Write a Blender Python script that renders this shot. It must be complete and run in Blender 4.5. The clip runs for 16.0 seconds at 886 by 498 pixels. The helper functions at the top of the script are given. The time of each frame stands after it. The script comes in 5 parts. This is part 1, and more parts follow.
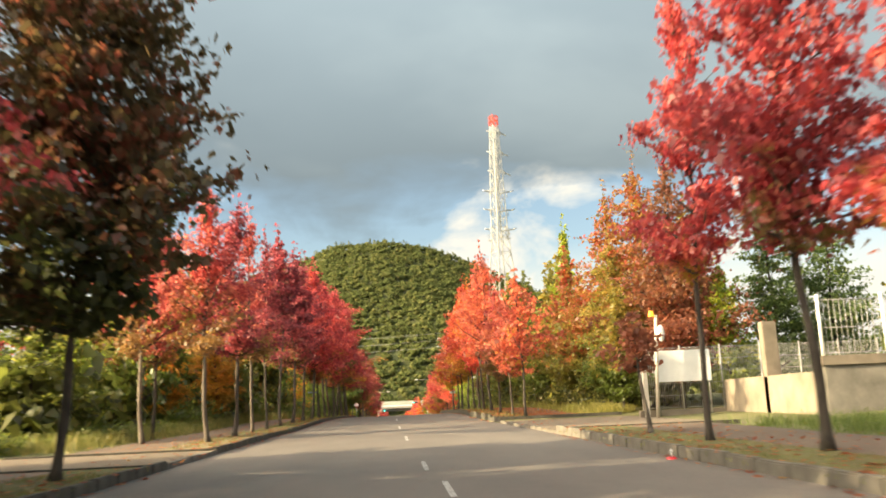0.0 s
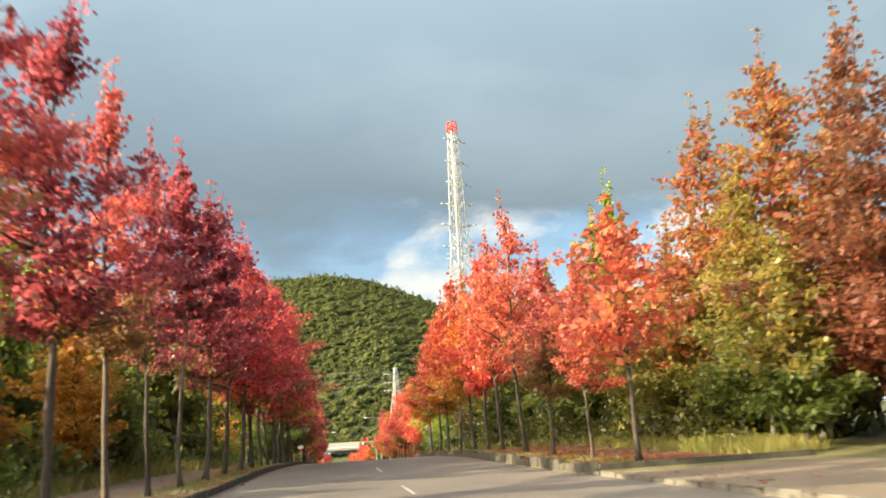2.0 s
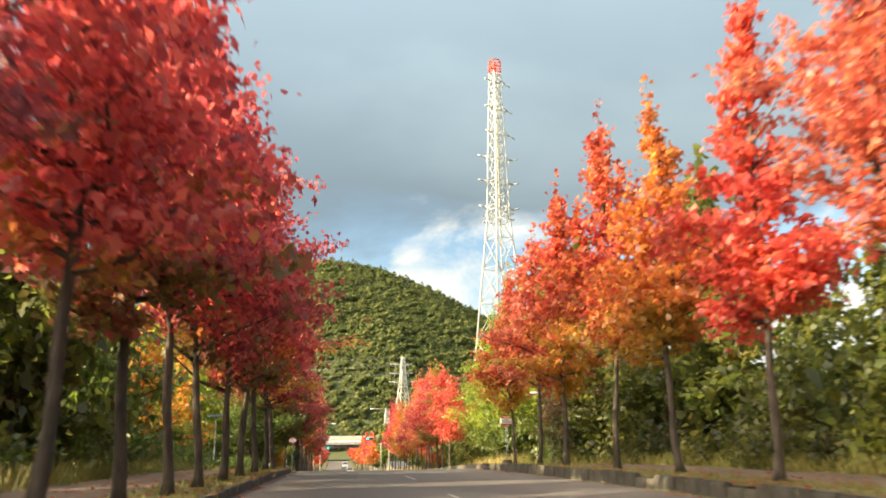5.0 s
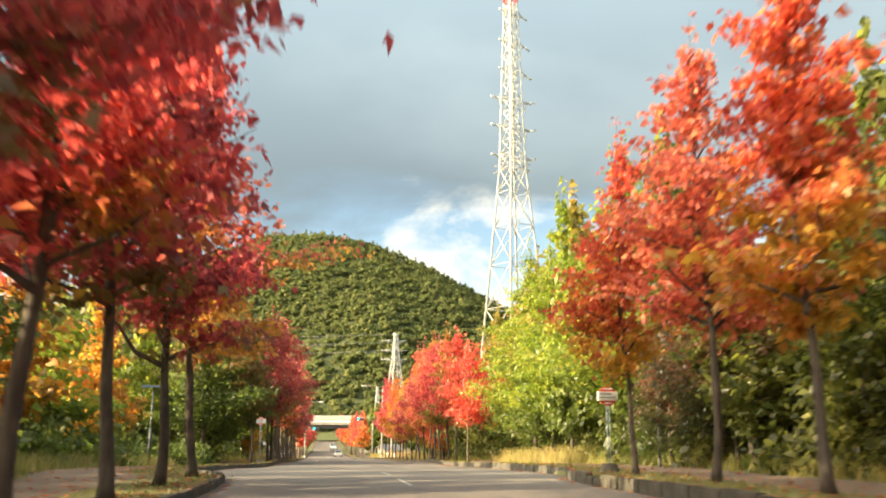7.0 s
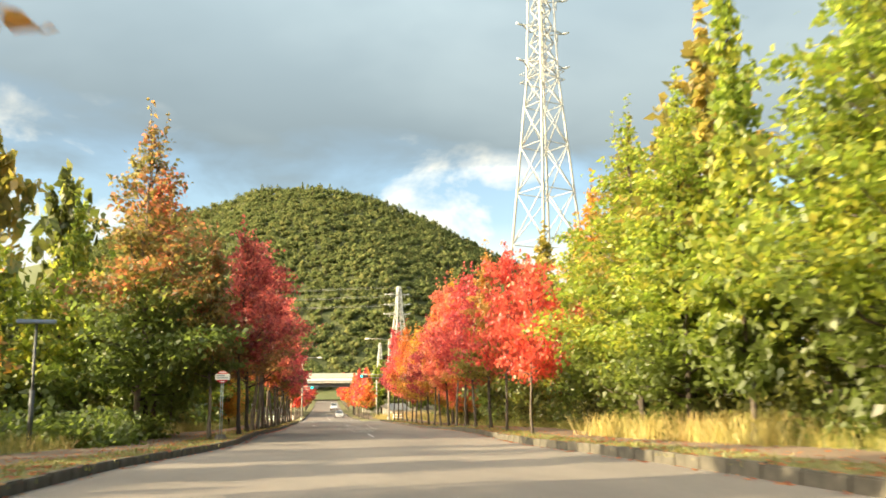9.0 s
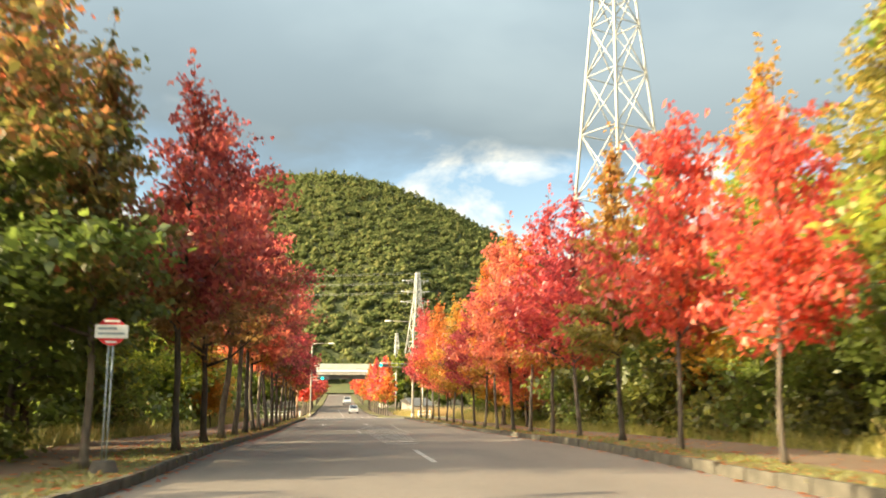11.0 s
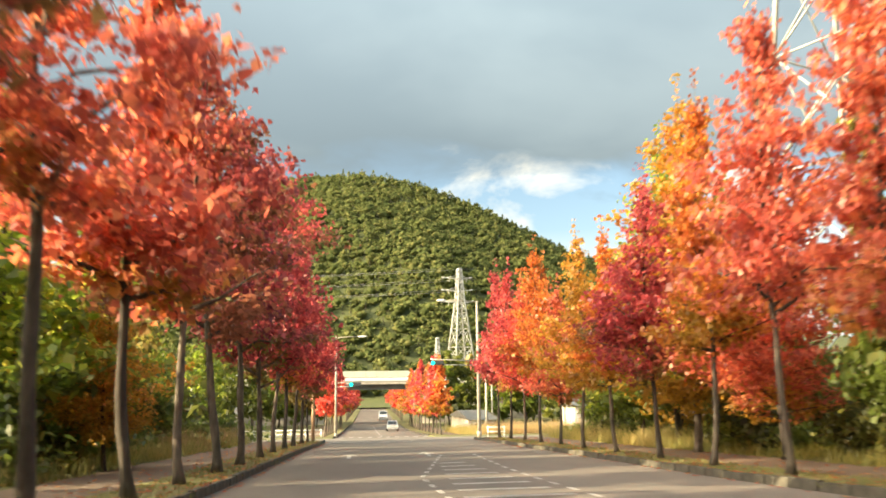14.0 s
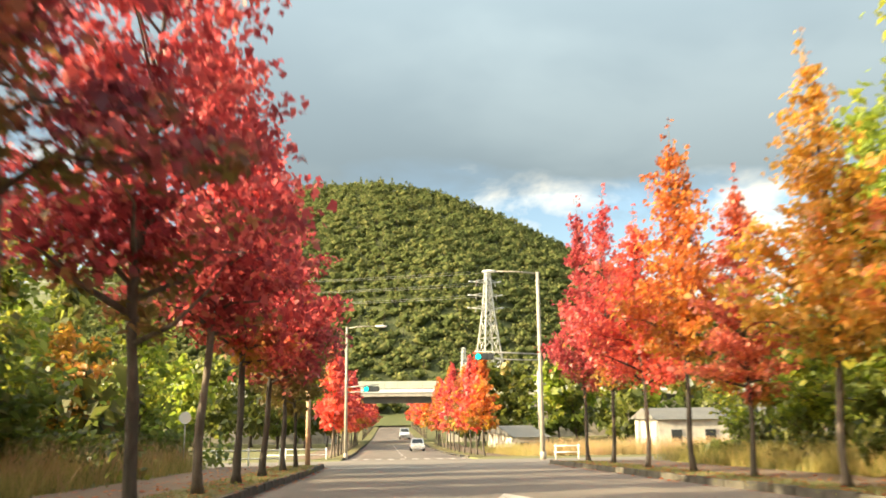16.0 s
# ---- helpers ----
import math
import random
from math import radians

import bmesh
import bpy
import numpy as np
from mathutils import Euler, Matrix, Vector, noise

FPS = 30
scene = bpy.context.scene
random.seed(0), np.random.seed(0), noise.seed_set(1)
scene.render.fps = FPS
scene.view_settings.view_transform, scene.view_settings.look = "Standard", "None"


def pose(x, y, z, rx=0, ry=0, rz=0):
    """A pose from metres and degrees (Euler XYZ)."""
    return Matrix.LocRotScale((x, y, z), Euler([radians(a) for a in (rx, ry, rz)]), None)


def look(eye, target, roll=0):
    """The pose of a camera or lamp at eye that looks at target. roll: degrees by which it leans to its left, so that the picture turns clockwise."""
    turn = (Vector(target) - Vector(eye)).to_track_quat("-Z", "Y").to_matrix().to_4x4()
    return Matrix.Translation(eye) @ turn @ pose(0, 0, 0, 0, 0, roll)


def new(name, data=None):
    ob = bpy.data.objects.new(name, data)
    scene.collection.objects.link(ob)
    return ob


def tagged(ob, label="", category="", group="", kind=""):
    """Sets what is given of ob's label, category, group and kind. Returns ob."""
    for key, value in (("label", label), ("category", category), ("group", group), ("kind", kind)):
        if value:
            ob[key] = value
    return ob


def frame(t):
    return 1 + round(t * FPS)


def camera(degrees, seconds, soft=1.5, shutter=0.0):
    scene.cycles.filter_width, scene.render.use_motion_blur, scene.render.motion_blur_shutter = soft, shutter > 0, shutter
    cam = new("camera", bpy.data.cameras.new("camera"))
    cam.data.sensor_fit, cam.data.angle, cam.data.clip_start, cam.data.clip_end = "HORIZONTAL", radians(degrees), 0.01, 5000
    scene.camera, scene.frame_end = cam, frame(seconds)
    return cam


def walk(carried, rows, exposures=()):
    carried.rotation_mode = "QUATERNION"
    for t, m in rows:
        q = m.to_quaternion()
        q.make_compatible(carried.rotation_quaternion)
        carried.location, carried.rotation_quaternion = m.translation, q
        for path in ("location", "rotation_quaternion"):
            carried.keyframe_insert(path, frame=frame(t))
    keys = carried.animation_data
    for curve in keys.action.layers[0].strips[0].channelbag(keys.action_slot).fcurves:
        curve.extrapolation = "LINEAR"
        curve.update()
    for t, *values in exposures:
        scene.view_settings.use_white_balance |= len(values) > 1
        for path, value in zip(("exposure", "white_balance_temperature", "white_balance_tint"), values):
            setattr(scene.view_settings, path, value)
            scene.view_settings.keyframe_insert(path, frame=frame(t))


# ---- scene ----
# ---- camera and its drive along the avenue ----
cam = camera(55.2, 16.0, soft=1.7, shutter=0.5)
# seconds, place, turn to the left, tilt up, lean to the left
PATH = [
    (0.0, 0.806, 0.000, 1.300, -4.128, 10.622, -2.494),
    (0.5, 0.373, 5.401, 1.331, -5.990, 10.540, -2.683),
    (1.0, -0.060, 10.612, 1.367, -6.805, 11.160, -3.234),
    (1.5, -0.342, 15.690, 1.412, -7.282, 12.153, -3.438),
    (2.0, -0.623, 20.692, 1.469, -8.416, 13.025, -3.655),
    (2.5, -0.846, 25.658, 1.533, -9.570, 13.477, -3.837),
    (3.0, -1.070, 30.629, 1.596, -8.945, 14.306, -3.318),
    (3.5, -1.186, 35.577, 1.648, -8.252, 13.894, -2.581),
    (4.0, -1.302, 40.476, 1.701, -8.086, 12.870, -1.782),
    (6.5, -0.596, 63.828, 2.130, -8.058, 12.981, 0.307),
    (7.0, -0.441, 68.422, 2.136, -8.563, 11.690, 0.184),
    (7.5, -0.276, 73.096, 2.125, -8.824, 9.610, -0.148),
    (8.0, -0.112, 77.895, 2.109, -8.923, 8.625, -0.471),
    (10.5, 0.357, 103.077, 1.645, -8.039, 9.506, 0.143),
    (11.0, 0.394, 108.461, 1.451, -7.763, 8.613, 0.249),
    (11.5, 0.426, 113.949, 1.220, -7.235, 8.100, -0.002),
    (12.0, 0.458, 119.491, 1.000, -6.578, 8.633, -0.013),
    (12.5, 0.524, 125.027, 0.837, -5.856, 9.679, 0.187),
    (13.0, 0.590, 130.496, 0.700, -5.754, 10.023, -0.425),
    (13.5, 0.652, 135.958, 0.529, -5.838, 9.683, -0.703),
    (14.0, 0.714, 141.471, 0.305, -5.732, 9.595, -0.747),
    (14.5, 0.771, 146.984, 0.060, -5.502, 9.779, -0.694),
    (15.0, 0.828, 152.445, -0.179, -5.325, 10.434, -1.063),
    (15.5, 0.817, 157.843, -0.424, -5.092, 10.894, -0.853),
    (16.0, 0.807, 163.169, -0.652, -4.486, 10.922, -0.646),
]
PROFILE = [ -0.05, 0.00, 0.10, 0.29, 0.47, 0.80, 0.82, 0.70, 0.28, -0.32, -0.74, -1.37, -2.02, -2.48, -2.91, -3.34, -3.96, -4.47, -4.86, -5.14, -5.31, -5.38, -5.39, -5.34, -5.25, -5.14, -5.03, -4.91, -4.80, -4.68, -4.56, -4.44, -4.32, -4.20, -4.08 ]  # every 15 m from y = -15


def eye_pose(x, y, z, turn, tilt, lean):
    return pose(x, y, z) @ pose(0, 0, 0, 0, 0, turn) @ pose(0, 0, 0, 90 + tilt) @ pose(0, 0, 0, 0, 0, lean)


walk(cam, [(row[0], eye_pose(*row[1:])) for row in PATH], exposures=[(0.0, 1.56, 7100, 7), (0.6, 1.56, 6900, 6), (1.2, 1.53, 6400, 5), (4.0, 1.60, 6450, 5), (7.0, 1.82, 6900, 5), (8.2, 1.87, 6900, 5), (10.4, 1.80, 6900, 5), (16.0, 1.80, 6900, 5)])

# ---- sun and sky ----
SUN_EL, SUN_DIR = radians(18), Vector((-1.0, -0.22, 0)).normalized()
sun = new("sun", bpy.data.lights.new("sun", "SUN"))
sun.data.energy, sun.data.angle, sun.data.color = 5.0, radians(0.6), (1.0, 0.81, 0.52)
sun.matrix_world = look((0, 0, 0), -(SUN_DIR * math.cos(SUN_EL) + Vector((0, 0, math.sin(SUN_EL)))))

world = bpy.data.worlds.new("sky")
scene.world = world
world.use_nodes = True
wn, wl = world.node_tree.nodes, world.node_tree.links
wn.clear()


def wnode(kind, **sets):
    n = wn.new(kind)
    for key, value in sets.items():
        n.inputs[key].default_value = value
    return n


def wmath(op, a, b=None, c=None):
    n = wn.new("ShaderNodeMath")
    n.operation = op
    for k, v in enumerate((a, b, c)):
        if v is None:
            continue
        if isinstance(v, (int, float)):
            n.inputs[k].default_value = v
        else:
            wl.new(v, n.inputs[k])
    return n.outputs[0]


sky = wn.new("ShaderNodeTexSky")
sky.sky_type = "NISHITA"
sky.sun_disc = False
sky.sun_elevation = SUN_EL
sky.sun_rotation = math.atan2(SUN_DIR.x, SUN_DIR.y)
coord = wn.new("ShaderNodeTexCoord")
split = wn.new("ShaderNodeSeparateXYZ")
wl.new(coord.outputs["Generated"], split.inputs[0])
up = wmath("MAXIMUM", split.outputs["Z"], 0.0)
flat = wmath("ADD", up, 0.12)
deck = wn.new("ShaderNodeCombineXYZ")
wl.new(wmath("DIVIDE", split.outputs["X"], flat), deck.inputs[0])
wl.new(wmath("DIVIDE", split.outputs["Y"], flat), deck.inputs[1])


def cloud_noise(scale, detail, rough, shift, distort=0.3):
    m = wn.new("ShaderNodeMapping")
    m.inputs["Location"].default_value = shift
    m.inputs["Scale"].default_value = (1.0, 1.0, 1.0)
    wl.new(deck.outputs[0], m.inputs[0])
    n = wnode("ShaderNodeTexNoise", Scale=scale, Detail=detail, Roughness=rough, Distortion=distort)
    wl.new(m.outputs[0], n.inputs["Vector"])
    return n.outputs["Fac"]


def wramp(fac, stops):
    r = wn.new("ShaderNodeValToRGB")
    r.color_ramp.interpolation = "EASE"
    while len(r.color_ramp.elements) < len(stops):
        r.color_ramp.elements.new(0.5)
    for e, (at, colour) in zip(r.color_ramp.elements, stops):
        e.position, e.color = at, (*colour, 1)
    wl.new(fac, r.inputs[0])
    return r.outputs[0]


big = cloud_noise(0.5, 3, 0.45, (3.3, 1.2, 0))
fine_cloud = cloud_noise(1.5, 4, 0.5, (1.7, 5.1, 0), 0.2)
puff_map = wn.new("ShaderNodeMapping")
puff_map.inputs["Location"].default_value = (0.09, 0.0, 0.12)
puff_map.inputs["Scale"].default_value = (1.0, 1.0, 1.7)
wl.new(coord.outputs["Generated"], puff_map.inputs[0])
puff = wnode("ShaderNodeTexNoise", Scale=7.5, Detail=6, Roughness=0.55, Distortion=0.3)
wl.new(puff_map.outputs[0], puff.inputs["Vector"])
# the deck breaks up towards the horizon
gap = wmath("MAXIMUM", wmath("MULTIPLY", wmath("SUBTRACT", 0.325, up), wmath("ADD", 1.0, wmath("MULTIPLY", puff.outputs["Fac"], 7.5))), 0.0)
cover = wmath("SUBTRACT", wmath("ADD", wmath("MULTIPLY", big, 0.9), wmath("MULTIPLY", fine_cloud, 0.75)), gap)
cover = wmath("MULTIPLY", wmath("SUBTRACT", cover, 0.36), 3.2)
cover = wmath("MINIMUM", wmath("MAXIMUM", cover, 0.0), 1.0)
shade = wmath("ADD", wmath("MULTIPLY", big, 0.7), wmath("MULTIPLY", fine_cloud, 0.3))
grey = wramp(shade, [(0.36, (0.30, 0.385, 0.455)), (0.50, (0.36, 0.455, 0.53)), (0.62, (0.47, 0.575, 0.645))])
# low far cloud, lit from the side
low = wmath("MULTIPLY", wmath("SUBTRACT", puff.outputs["Fac"], 0.52), 8.0)
low = wmath("MINIMUM", wmath("MAXIMUM", low, 0.0), 1.0)
haze = wmath("MINIMUM", wmath("MAXIMUM", wmath("MULTIPLY", wmath("SUBTRACT", 0.185, up), 14.0), 0.0), 1.0)
low = wmath("MAXIMUM", low, haze)
b_sky = wnode("ShaderNodeBackground", Strength=0.074)
wl.new(sky.outputs[0], b_sky.inputs["Color"])
b_low = wnode("ShaderNodeBackground", Color=(0.83, 0.82, 0.78, 1), Strength=0.42)
b_deck = wnode("ShaderNodeBackground", Strength=1.0)
# the cloud deck is brightest, and warm, towards the sun
toward = wn.new("ShaderNodeVectorMath")
toward.operation = "DOT_PRODUCT"
wl.new(coord.outputs["Generated"], toward.inputs[0])
toward.inputs[1].default_value = SUN_DIR * math.cos(SUN_EL) + Vector((0, 0, math.sin(SUN_EL)))
bright = wmath("ADD", wmath("ADD", wmath("MULTIPLY", up, 1.5), 0.12), wmath("MULTIPLY", wmath("MULTIPLY", up, up), 0.8))
bright = wmath("MINIMUM", bright, 1.1)
glow = wmath("POWER", wmath("MAXIMUM", toward.outputs["Value"], 0.0), 3.0)
bright = wmath("MULTIPLY", bright, wmath("ADD", 1.0, wmath("MULTIPLY", glow, 12.5)))
lit = wn.new("ShaderNodeMix")
lit.data_type = "RGBA"
wl.new(wmath("MINIMUM", wmath("MULTIPLY", glow, 3.0), 1.0), lit.inputs[0])
wl.new(grey, lit.inputs[6])
lit.inputs[7].default_value = (0.55, 0.48, 0.385, 1)
wl.new(wmath("MULTIPLY", bright, 0.455), b_deck.inputs["Strength"])
wl.new(lit.outputs[2], b_deck.inputs["Color"])
mix1, mix2, wout = wn.new("ShaderNodeMixShader"), wn.new("ShaderNodeMixShader"), wn.new("ShaderNodeOutputWorld")
wl.new(low, mix1.inputs[0])
wl.new(b_sky.outputs[0], mix1.inputs[1])
wl.new(b_low.outputs[0], mix1.inputs[2])
wl.new(cover, mix2.inputs[0])
wl.new(mix1.outputs[0], mix2.inputs[1])
wl.new(b_deck.outputs[0], mix2.inputs[2])
wl.new(mix2.outputs[0], wout.inputs["Surface"])


# ---- materials ----
class Nodes:
    """A small builder for one node material."""

    def __init__(self, name):
        self.mat = bpy.data.materials.new(name)
        self.mat.use_nodes = True
        self.n, self.l = self.mat.node_tree.nodes, self.mat.node_tree.links
        self.n.clear()
        self.out = self.n.new("ShaderNodeOutputMaterial")
        self.pos = self.n.new("ShaderNodeTexCoord").outputs["Object"]

    def put(self, value, socket):
        if isinstance(value, (int, float)):
            socket.default_value = value
        elif isinstance(value, tuple):
            socket.default_value = (*value, 1) if len(value) == 3 and len(socket.default_value) == 4 else value
        else:
            self.l.new(value, socket)

    def noise(self, scale, detail=4, rough=0.55, distort=0.0, stretch=None, where=None):
        v = where or self.pos
        if stretch:
            m = self.n.new("ShaderNodeMapping")
            m.inputs["Scale"].default_value = stretch
            self.l.new(v, m.inputs[0])
            v = m.outputs[0]
        t = self.n.new("ShaderNodeTexNoise")
        self.l.new(v, t.inputs["Vector"])
        for key, value in (("Scale", scale), ("Detail", detail), ("Roughness", rough), ("Distortion", distort)):
            t.inputs[key].default_value = value
        return t.outputs["Fac"]

    def ramp(self, fac, stops):
        r = self.n.new("ShaderNodeValToRGB")
        while len(r.color_ramp.elements) < len(stops):
            r.color_ramp.elements.new(0.5)
        for e, (at, c) in zip(r.color_ramp.elements, stops):
            e.position = at
            e.color = (c, c, c, 1) if isinstance(c, (int, float)) else (*c, 1)
        self.put(fac, r.inputs[0])
        return r.outputs[0]

    def mix(self, fac, a, b, how="MIX"):
        m = self.n.new("ShaderNodeMix")
        m.data_type, m.blend_type = "RGBA", how
        self.put(fac, m.inputs[0])
        self.put(a, m.inputs[6])
        self.put(b, m.inputs[7])
        return m.outputs[2]

    def sums(self, op, a, b):
        m = self.n.new("ShaderNodeMath")
        m.operation = op
        self.put(a, m.inputs[0])
        self.put(b, m.inputs[1])
        return m.outputs[0]

    def bump(self, height, strength, distance=0.02):
        b = self.n.new("ShaderNodeBump")
        b.inputs["Strength"].default_value, b.inputs["Distance"].default_value = strength, distance
        self.l.new(height, b.inputs["Height"])
        return b.outputs[0]

    def finish(self, colour, rough=0.8, metal=0.0, normal=None, emit=None, glow=0.0):
        p = self.n.new("ShaderNodeBsdfPrincipled")
        self.put(colour, p.inputs["Base Color"])
        self.put(rough, p.inputs["Roughness"])
        p.inputs["Metallic"].default_value = metal
        if normal is not None:
            self.l.new(normal, p.inputs["Normal"])
        if emit:
            p.inputs["Emission Color"].default_value = (*emit, 1)
            p.inputs["Emission Strength"].default_value = glow
        self.l.new(p.outputs[0], self.out.inputs[0])
        return self.mat


def plain(name, colour, rough=0.5, metal=0.0, spread=0.18, scale=6.0, bump=0.15):
    m = Nodes(name)
    f = m.noise(scale, 5)
    g = m.noise(scale * 9, 3)
    dark = tuple(c * (1 - spread) for c in colour)
    lite = tuple(min(1, c * (1 + spread)) for c in colour)
    col = m.mix(m.ramp(f, [(0.3, 0.0), (0.7, 1.0)]), dark, lite)
    return m.finish(col, m.ramp(g, [(0.3, max(0, rough - 0.1)), (0.7, min(1, rough + 0.1))]), metal, m.bump(g, bump, 0.01))


def leaf_material(name, colours, low=None, share=0.7, patch=0.5, spread=0.25, gloss=0.04):
    """Leaves of one kind of tree: every leaf differs, in patches, and the low ones keep their summer colour."""
    m = Nodes(name)
    isle = m.n.new("ShaderNodeNewGeometry").outputs["Random Per Island"]
    tree = m.n.new("ShaderNodeObjectInfo").outputs["Random"]
    shift = m.n.new("ShaderNodeVectorMath")
    shift.operation = "ADD"
    m.l.new(m.pos, shift.inputs[0])
    off = m.n.new("ShaderNodeCombineXYZ")
    m.l.new(m.sums("MULTIPLY", tree, 90.0), off.inputs[0])
    m.l.new(off.outputs[0], shift.inputs[1])
    clump = m.noise(patch, 3, 0.6, 0.4, where=shift.outputs[0])
    f = m.sums("ADD", m.sums("MULTIPLY", isle, 0.45), m.sums("MULTIPLY", m.sums("SUBTRACT", clump, 0.25), 1.1))
    k = len(colours)
    col = m.ramp(f, [(0.12 + 0.76 * i / max(1, k - 1), c) for i, c in enumerate(colours)])
    if low:
        sep = m.n.new("ShaderNodeSeparateXYZ")
        m.l.new(m.pos, sep.inputs[0])
        hgt = m.sums("ADD", sep.outputs["Z"], m.sums("MULTIPLY", m.sums("SUBTRACT", m.noise(0.8, 3, where=shift.outputs[0]), 0.5), 9.0))
        col = m.mix(m.ramp(m.sums("MULTIPLY", hgt, 0.1), [(low[1] * 0.1, 1.0), (low[1] * 0.1 + 0.14, 0.0)]), col, low[0])
    bright = m.ramp(isle, [(0.0, 0.97 - spread), (1.0, 0.97 + spread)])
    col = m.mix(1.0, col, bright, "MULTIPLY")
    d, t, g = (m.n.new("ShaderNodeBsdf" + kind) for kind in ("Diffuse", "Translucent", "Glossy"))
    m.l.new(col, d.inputs["Color"])
    m.l.new(col, t.inputs["Color"])
    g.inputs["Roughness"].default_value = 0.5
    g.inputs["Color"].default_value = (0.9, 0.9, 0.9, 1)
    s1, s2 = m.n.new("ShaderNodeMixShader"), m.n.new("ShaderNodeMixShader")
    s1.inputs[0].default_value, s2.inputs[0].default_value = share, gloss
    m.l.new(d.outputs[0], s1.inputs[1])
    m.l.new(t.outputs[0], s1.inputs[2])
    m.l.new(s1.outputs[0], s2.inputs[1])
    m.l.new(g.outputs[0], s2.inputs[2])
    m.l.new(s2.outputs[0], m.out.inputs[0])
    return m.mat


GREEN_LOW, OLIVE_LOW, YELLOW_LOW = (0.16, 0.21, 0.04), (0.23, 0.17, 0.045), (0.45, 0.27, 0.04)
LEAF = {
    "red": leaf_material("red_leaves", [(0.39, 0.044, 0.062), (0.63, 0.092, 0.098), (0.72, 0.18, 0.12)], (YELLOW_LOW, 2.2)),
    "crimson": leaf_material("crimson_leaves", [(0.30, 0.039, 0.058), (0.50, 0.078, 0.09), (0.65, 0.15, 0.125)], (OLIVE_LOW, 2.4)),
    "scarlet": leaf_material("scarlet_leaves", [(0.58, 0.065, 0.066), (0.76, 0.125, 0.088), (0.78, 0.23, 0.105)]),
    "orange": leaf_material("orange_leaves", [(0.50, 0.10, 0.04), (0.66, 0.20, 0.05), (0.72, 0.34, 0.06)], (YELLOW_LOW, 3.0)),
    "salmon": leaf_material("salmon_leaves", [(0.52, 0.10, 0.085), (0.70, 0.18, 0.115), (0.74, 0.30, 0.125)], (YELLOW_LOW, 1.8)),
    "maroon": leaf_material("maroon_leaves", [(0.21, 0.043, 0.064), (0.37, 0.075, 0.095), (0.60, 0.13, 0.14)], (OLIVE_LOW, 2.6)),
    "russet": leaf_material("russet_leaves", [(0.32, 0.08, 0.04), (0.45, 0.15, 0.055), (0.46, 0.27, 0.07)], (OLIVE_LOW, 5.0)),
    "mottled": leaf_material("mottled_leaves", [(0.42, 0.07, 0.05), (0.46, 0.16, 0.055), (0.36, 0.27, 0.06), (0.50, 0.09, 0.06), (0.40, 0.20, 0.06)], ((0.26, 0.25, 0.05), 5.0), patch=0.35),
    "darkgreen": leaf_material("turning_green_leaves", [(0.13, 0.14, 0.035), (0.24, 0.19, 0.05), (0.42, 0.10, 0.06)], ((0.17, 0.20, 0.04), 4.0)),
    "turning": leaf_material("olive_to_red_leaves", [(0.16, 0.19, 0.045), (0.27, 0.20, 0.06), (0.56, 0.13, 0.075)], ((0.15, 0.20, 0.04), 6.0)),
    "dusky": leaf_material("dusky_green_leaves", [(0.10, 0.082, 0.034), (0.15, 0.105, 0.045), (0.30, 0.07, 0.05)], ((0.085, 0.10, 0.03), 3.5)),
    "rose": leaf_material("rose_leaves", [(0.40, 0.06, 0.075), (0.62, 0.13, 0.12), (0.70, 0.24, 0.15)], ((0.30, 0.17, 0.06), 4.2)),
    "ember": leaf_material("ember_leaves", [(0.32, 0.055, 0.06), (0.50, 0.10, 0.075), (0.58, 0.19, 0.08)], ((0.62, 0.31, 0.06), 5.2)),
    "umber": leaf_material("umber_leaves", [(0.25, 0.045, 0.054), (0.43, 0.08, 0.072), (0.50, 0.15, 0.085)], ((0.29, 0.17, 0.055), 3.4), patch=0.4),
    "bronze": leaf_material("bronze_leaves", [(0.22, 0.085, 0.05), (0.30, 0.135, 0.06), (0.39, 0.095, 0.072)], ((0.36, 0.13, 0.075), 4.5), patch=0.4),
    "amber": leaf_material("amber_leaves", [(0.40, 0.20, 0.05), (0.48, 0.29, 0.06), (0.54, 0.18, 0.07)], ((0.32, 0.27, 0.06), 4.5)),
    "flame": leaf_material("flame_leaves", [(0.46, 0.05, 0.045), (0.66, 0.11, 0.06), (0.72, 0.27, 0.07)], ((0.60, 0.36, 0.05), 3.4)),
    "gold": leaf_material("gold_leaves", [(0.50, 0.24, 0.04), (0.62, 0.36, 0.05), (0.66, 0.20, 0.06)], (YELLOW_LOW, 3.0)),
    "lime": leaf_material("yellow_green_leaves", [(0.19, 0.28, 0.035), (0.31, 0.39, 0.05), (0.48, 0.42, 0.06)], (GREEN_LOW, 3.0)),
    "olive": leaf_material("olive_leaves", [(0.21, 0.22, 0.045), (0.35, 0.30, 0.065), (0.52, 0.33, 0.075)], (GREEN_LOW, 5.0)),
    "green": leaf_material("green_leaves", [(0.08, 0.105, 0.024), (0.16, 0.185, 0.036), (0.29, 0.285, 0.055)]),
    "bush": leaf_material("bush_leaves", [(0.065, 0.078, 0.022), (0.135, 0.145, 0.036), (0.28, 0.265, 0.06)]),
    "pine": leaf_material("pine_needles", [(0.085, 0.14, 0.045), (0.14, 0.21, 0.06), (0.22, 0.28, 0.075)]),
    "hill": leaf_material("hill_leaves", [(0.094, 0.122, 0.045), (0.148, 0.170, 0.062), (0.120, 0.150, 0.054), (0.21, 0.205, 0.078), (0.135, 0.160, 0.058)], share=0.4, patch=0.16, spread=0.16, gloss=0.0),
}


